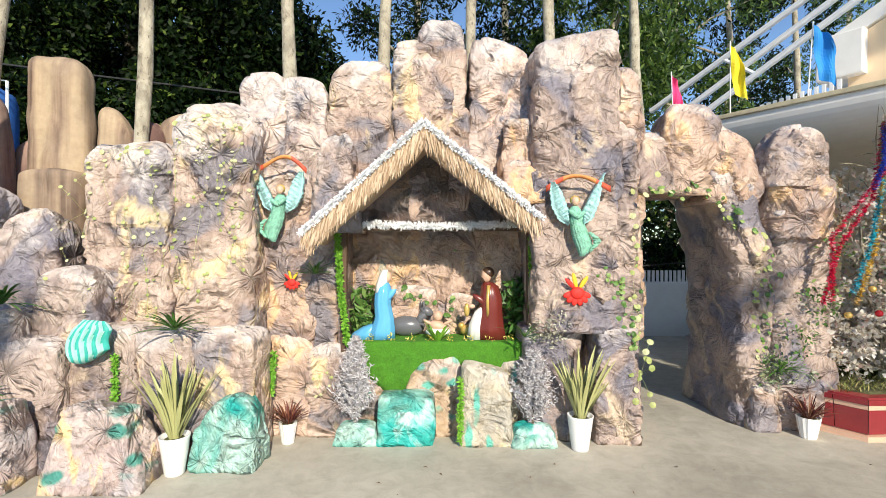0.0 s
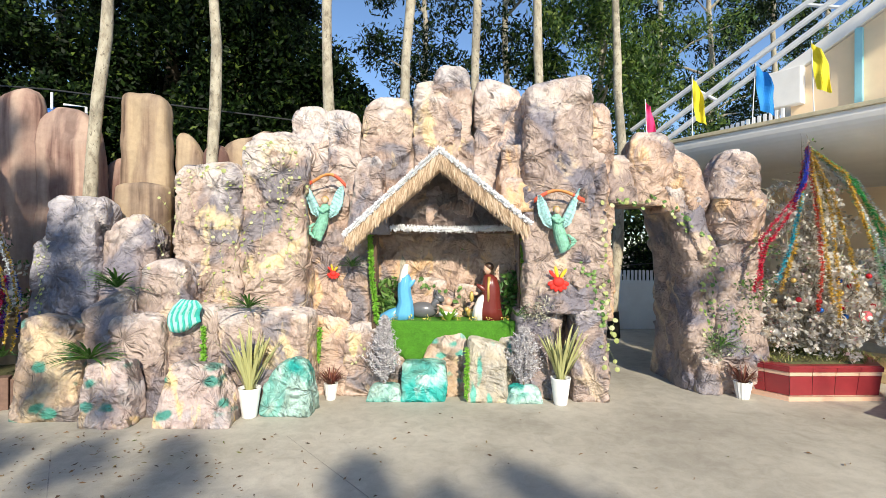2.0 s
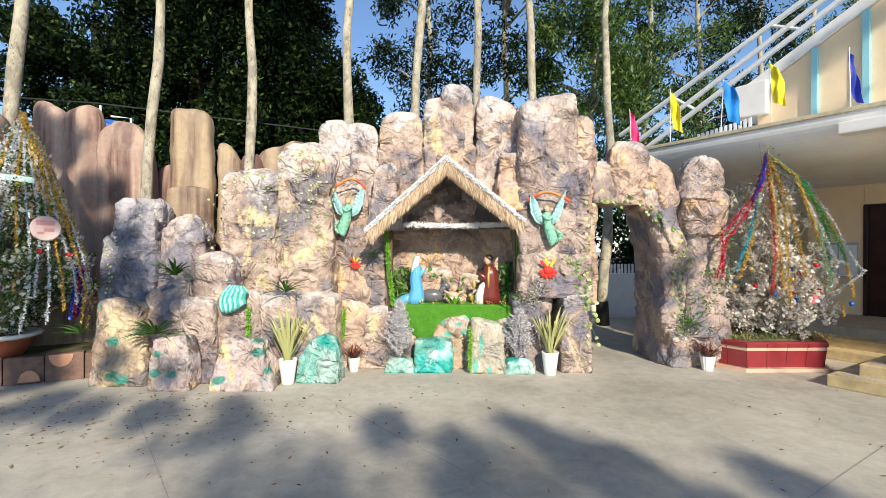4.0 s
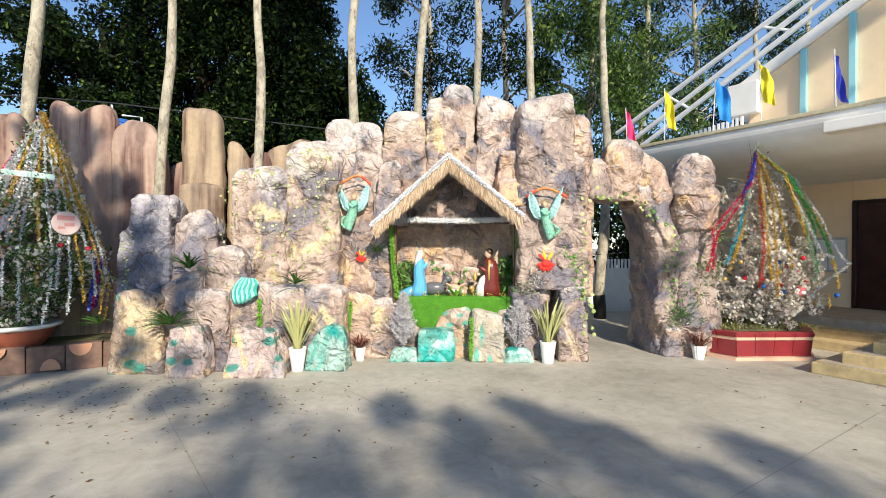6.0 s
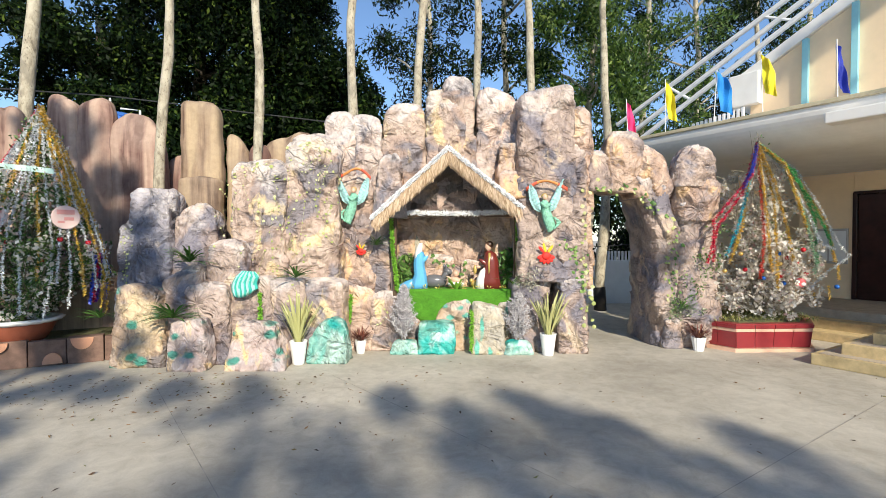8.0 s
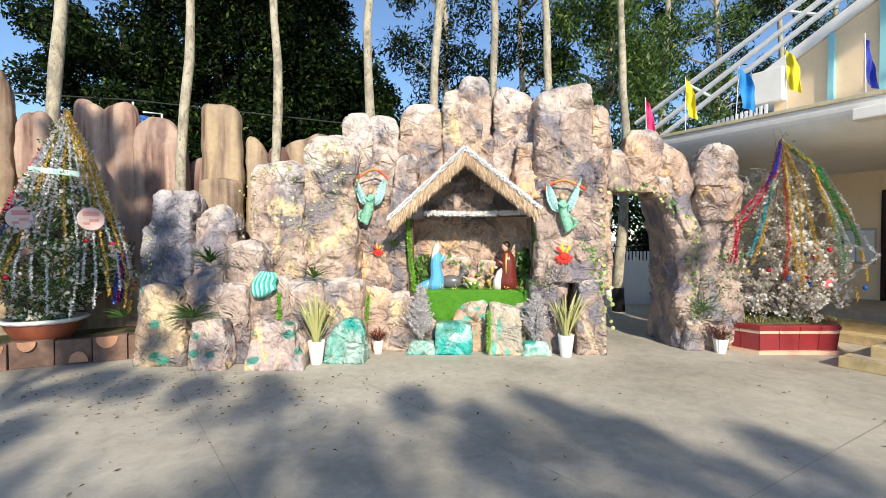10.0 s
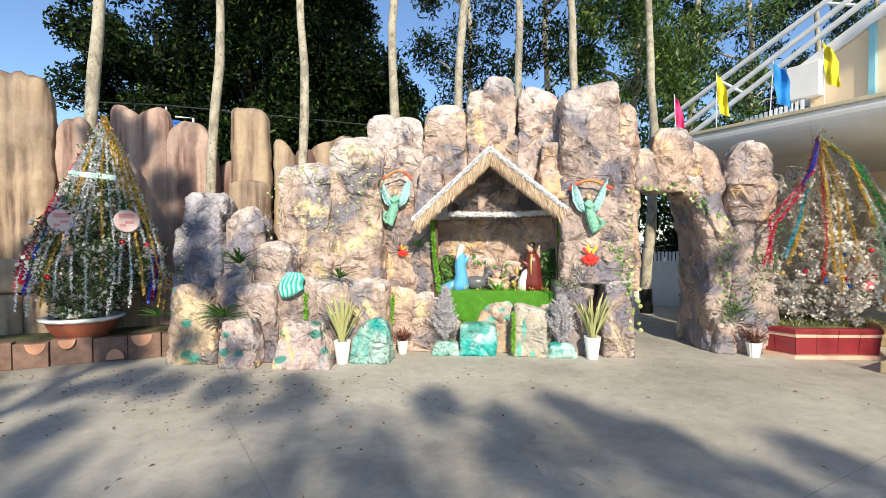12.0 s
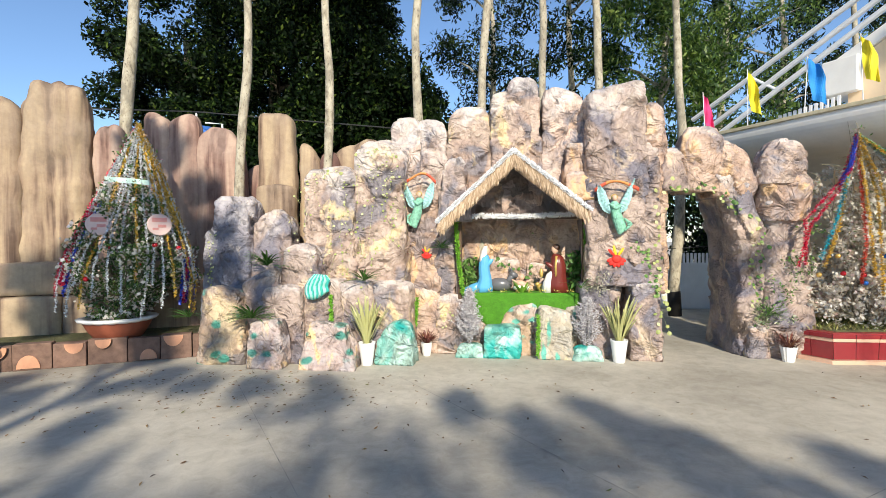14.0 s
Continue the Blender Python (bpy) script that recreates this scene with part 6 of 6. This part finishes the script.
for i in range(40):
    a = r.uniform(0, 2 * math.pi)
    z = r.uniform(0.7, 2.6)
    w = 1.0 * max(0.05, 1 - max(0, z - 0.95) / 2.0) * r.uniform(0.6, 1.0)
    tips.append((w * math.cos(a) + 0.11 * z, 0.8 * w * math.sin(a), z))
part("trunk", tube([(0, 0, 0), (0.02, 0, 0.6), (0.16, 0, 1.5), (0.32, 0, 2.9)], [0.05, 0.045, 0.03, 0.008], 10), DARKBARK, ct)
for pts in branch_paths(Vector((0.02, 0, 0.3)), r, 6, tips):
    part("branch", tube(pts, [0.016 * (1 - 0.7 * i / 6) for i in range(7)], 5), DARKBARK, ct)
    for p in pts[2:]:
        cs.append((*p, 0.13))
for i in range(60):
    a, q = r.uniform(0, 2 * math.pi), r.random() ** 0.7
    z = 0.75 + 2.15 * (1 - q)
    w = 0.95 * q
    cs.append((w * math.cos(a) + 0.11 * z, 0.8 * w * math.sin(a), z, 0.16))
for i in range(14):
    a = r.uniform(0, 2 * math.pi)
    cs.append((0.35 * math.cos(a), 0.3 * math.sin(a), r.uniform(0.2, 0.6), 0.14))
tagged(leafy("leaves", leaf_cloud(cs, 13000, 0.028, 24, 0.45), CONELEAF, ct, "small dark green leaves"), kind="stuff")
tagged(leafy("blossoms", leaf_cloud([(c_[0] * 1.06, c_[1] * 1.06, c_[2], c_[3]) for c_ in cs], 3000, 0.032, 25, 0.7), BLOSSOM, ct, "white blossoms"), kind="stuff")
apex = Vector((0.34, -0.05, 3.02))


def on_cone(a, z, k=1.0):
    q = max(0.0, min(1.0, (3.0 - z) / 2.1))
    w = (0.93 * q ** 0.85) * k
    return Vector((w * math.sin(a) + 0.11 * z, -0.55 * w * math.cos(a), z))


cols = ("magenta", "magenta", "silver", "silver", "silver", "silver", "gold", "silver", "silver", "silver", "gold", "silver", "silver", "silver", "gold", "silver", "gold", "silver", "gold", "silver", "blue")
for k, col in enumerate(cols):
    a = -1.15 + 3.3 * k / (len(cols) - 1)
    zz = 0.55 + 0.25 * math.sin(k * 2.7)
    strand([apex] + [on_cone(a + 0.06 * math.sin(j + k), 3.0 + (zz - 3.0) * (j + 1) / 6, 1.10) for j in range(6)], 0.03, col, ct, 800, 400 + k, 0.017)
for k in range(5):
    a = -1.2 + 0.13 * k
    strand([on_cone(a, 1.9, 1.05), on_cone(a, 1.2, 1.06), on_cone(a, 0.75, 1.02)], 0.06, "magenta", ct, 300, 430 + k, 0.03)
strand([on_cone(-0.45, 1.9, 1.06), on_cone(-0.6, 1.2, 1.08), on_cone(-0.68, 0.6, 1.04)], 0.035, "blue", ct, 300, 436, 0.03)
for k in range(4):
    a = 1.5 + 0.12 * k
    strand([on_cone(a, 1.1, 1.06), on_cone(a, 0.45, 0.95)], 0.03, ("blue", "magenta", "purple", "blue")[k], ct, 200, 440 + k, 0.03)
for k in range(5):
    strand([apex, on_cone(1.0 + 0.22 * k, 2.3, 1.08), on_cone(1.1 + 0.24 * k, 1.6, 1.08)], 0.05, "gold", ct, 280, 450 + k, 0.03)
for k in range(12):
    bauble(ct, on_cone(-1.4 + 0.25 * k, 0.8 + 0.5 * abs(math.sin(k * 1.9)), 1.08), 0.035, (BAUBLE_RED, BAUBLE_GOLD, BAUBLE_RED)[k % 3])
MINTRIB = plain("pale mint ribbon", (0.55, 0.74, 0.66), 0.5, vary=0.1)
rb = [on_cone(-0.85 + 0.17 * k, 2.24 - 0.008 * k, 1.16) for k in range(11)]
bm = mesh_from([p + Vector((0, 0, o)) for p in rb for o in (-0.035, 0.035)], [(2 * i, 2 * i + 2, 2 * i + 3, 2 * i + 1) for i in range(10)])
bmesh.ops.solidify(bm, geom=bm.faces[:], thickness=0.006)
part("ribbon", bm, MINTRIB, ct, "pale mint ribbon band")
PINKDISC, ROSE = plain("pale pink card", (0.62, 0.46, 0.42), 0.7, vary=0.06), plain("rose print", (0.55, 0.24, 0.22), 0.7, vary=0.2)
for a, p in ((0.6, on_cone(-0.12, 1.58, 1.27)), (0.85, on_cone(0.9, 1.57, 1.27))):
    d = part("card_disc", lathe([(0.14, -0.006), (0.15, 0), (0.14, 0.006)], 28), PINKDISC, ct, "round pale pink printed card")
    d.matrix_basis = pose(*p, 85, 0, math.degrees(a))
    for q, (ox, oz, w_, h_) in enumerate(((0, 0.065, 0.18, 0.06), (0.03, -0.02, 0.10, 0.04), (-0.05, -0.06, 0.07, 0.03))):
        part("print_patch", new_box(ox - w_ / 2, ox + w_ / 2, oz - h_ / 2, oz + h_ / 2, 0.0, 0.009, 0.002), ROSE, d)

# ---- yard details ----
JOINT = plain("dark slab joint", (0.33, 0.31, 0.275), 0.95, vary=0.5)


def joint(p, q, w=0.007):
    p, q = Vector(p), Vector(q)
    s = (q - p).normalized().cross(Vector((0, 0, 1))) * w / 2
    n = 24
    rr = random.Random(int(p.x * 100))
    vs = []
    for i in range(n + 1):
        c_ = p.lerp(q, i / n)
        j = rr.uniform(0.6, 1.3)
        vs += [c_ - s * j + Vector((0, 0, 0.004)), c_ + s * j + Vector((0, 0, 0.004))]
    tagged(obj("ground_joint", mesh_from(vs, [(2 * i, 2 * i + 1, 2 * i + 3, 2 * i + 2) for i in range(n)]), JOINT), "narrow dark joint between concrete slabs", "ground", kind="structure")


joint((-3.6, -1.35, 0), (0.6, -6.8, 0))
joint((-1.6, -1.0, 0), (3.6, -7.2, 0))
joint((-2.2, -6.4, 0), (6.0, -0.85, 0))
for k, o in enumerate((0.0, 0.5)):
    c_ = tube([(5.6 + o, -4.6, 6.2), (6.6 + o, -8.2, 6.0), (8.2 + o, -12.5, 6.3)], 0.022, 6)
    tagged(obj("cable", c_, CABLE), "thin overhead cable above the yard", "cable")

LITTER = island("dry fallen leaves", [(0, (0.06, 0.035, 0.02)), (0.5, (0.18, 0.10, 0.05)), (0.8, (0.30, 0.17, 0.07)), (1, (0.14, 0.17, 0.05))], 0.9)
rr = random.Random(17)
vs, fs = [], []
for i in range(750):
    if i < 520:
        x, y = rr.gauss(-3.6, 1.5), -1.2 + rr.gauss(-0.4, 0.7)
    else:
        x, y = rr.uniform(-5, 6), rr.uniform(-5.5, 0.0)
    if y > -0.95 + (0.7 if x > -1 else 0) or x < -7:
        continue
    a, s = rr.uniform(0, 6.28), rr.uniform(0.010, 0.03)
    d, n = Vector((math.cos(a), math.sin(a), 0)), Vector((-math.sin(a), math.cos(a), 0)) * rr.uniform(0.2, 0.45)
    c_ = Vector((x, y, 0.006))
    b0 = len(vs)
    vs += [c_ - d * s, c_ + n * s + Vector((0, 0, rr.uniform(0, 0.012))), c_ + d * s + Vector((0, 0, rr.uniform(0, 0.015))), c_ - n * s + Vector((0, 0, rr.uniform(0, 0.012)))]
    fs += [(b0, b0 + 1, b0 + 2), (b0, b0 + 2, b0 + 3)]
tagged(obj("fallen_leaves", mesh_from(vs, fs), LITTER), "dry brown leaves scattered over the concrete", "leaves", kind="stuff")
binn = thing("wheeled_bin", "dark green plastic wheeled bin at the yard edge", "bin", (-7.05, -2.35, 0), 25)
BIN = plain("dark green plastic", (0.015, 0.05, 0.025), 0.45)
part("body", new_box(-0.3, 0.3, -0.3, 0.3, 0.12, 0.85, 0.03), BIN, binn)
part("lid", new_box(-0.33, 0.33, -0.34, 0.34, 0.85, 0.92, 0.02), BIN, binn)
for yy in (-0.33, 0.27):
    w_ = part("wheel", lathe([(0.02, 0), (0.1, 0.0), (0.12, 0.015), (0.12, 0.045), (0.1, 0.06), (0.02, 0.06)], 24), CABLE, binn)
    w_.matrix_basis = pose(0.28, yy + 0.06, 0.12, 90, 0, 0)
FENCE = thing("slat_fence", "white slatted fence on the boundary wall", "fence", (0, 0, 0))
for k in range(50):
    part("slat", new_box(3.95 + k * 0.09, 4.0 + k * 0.09, 5.67, 5.70, 1.12, 1.36, 0), STEEL, FENCE)
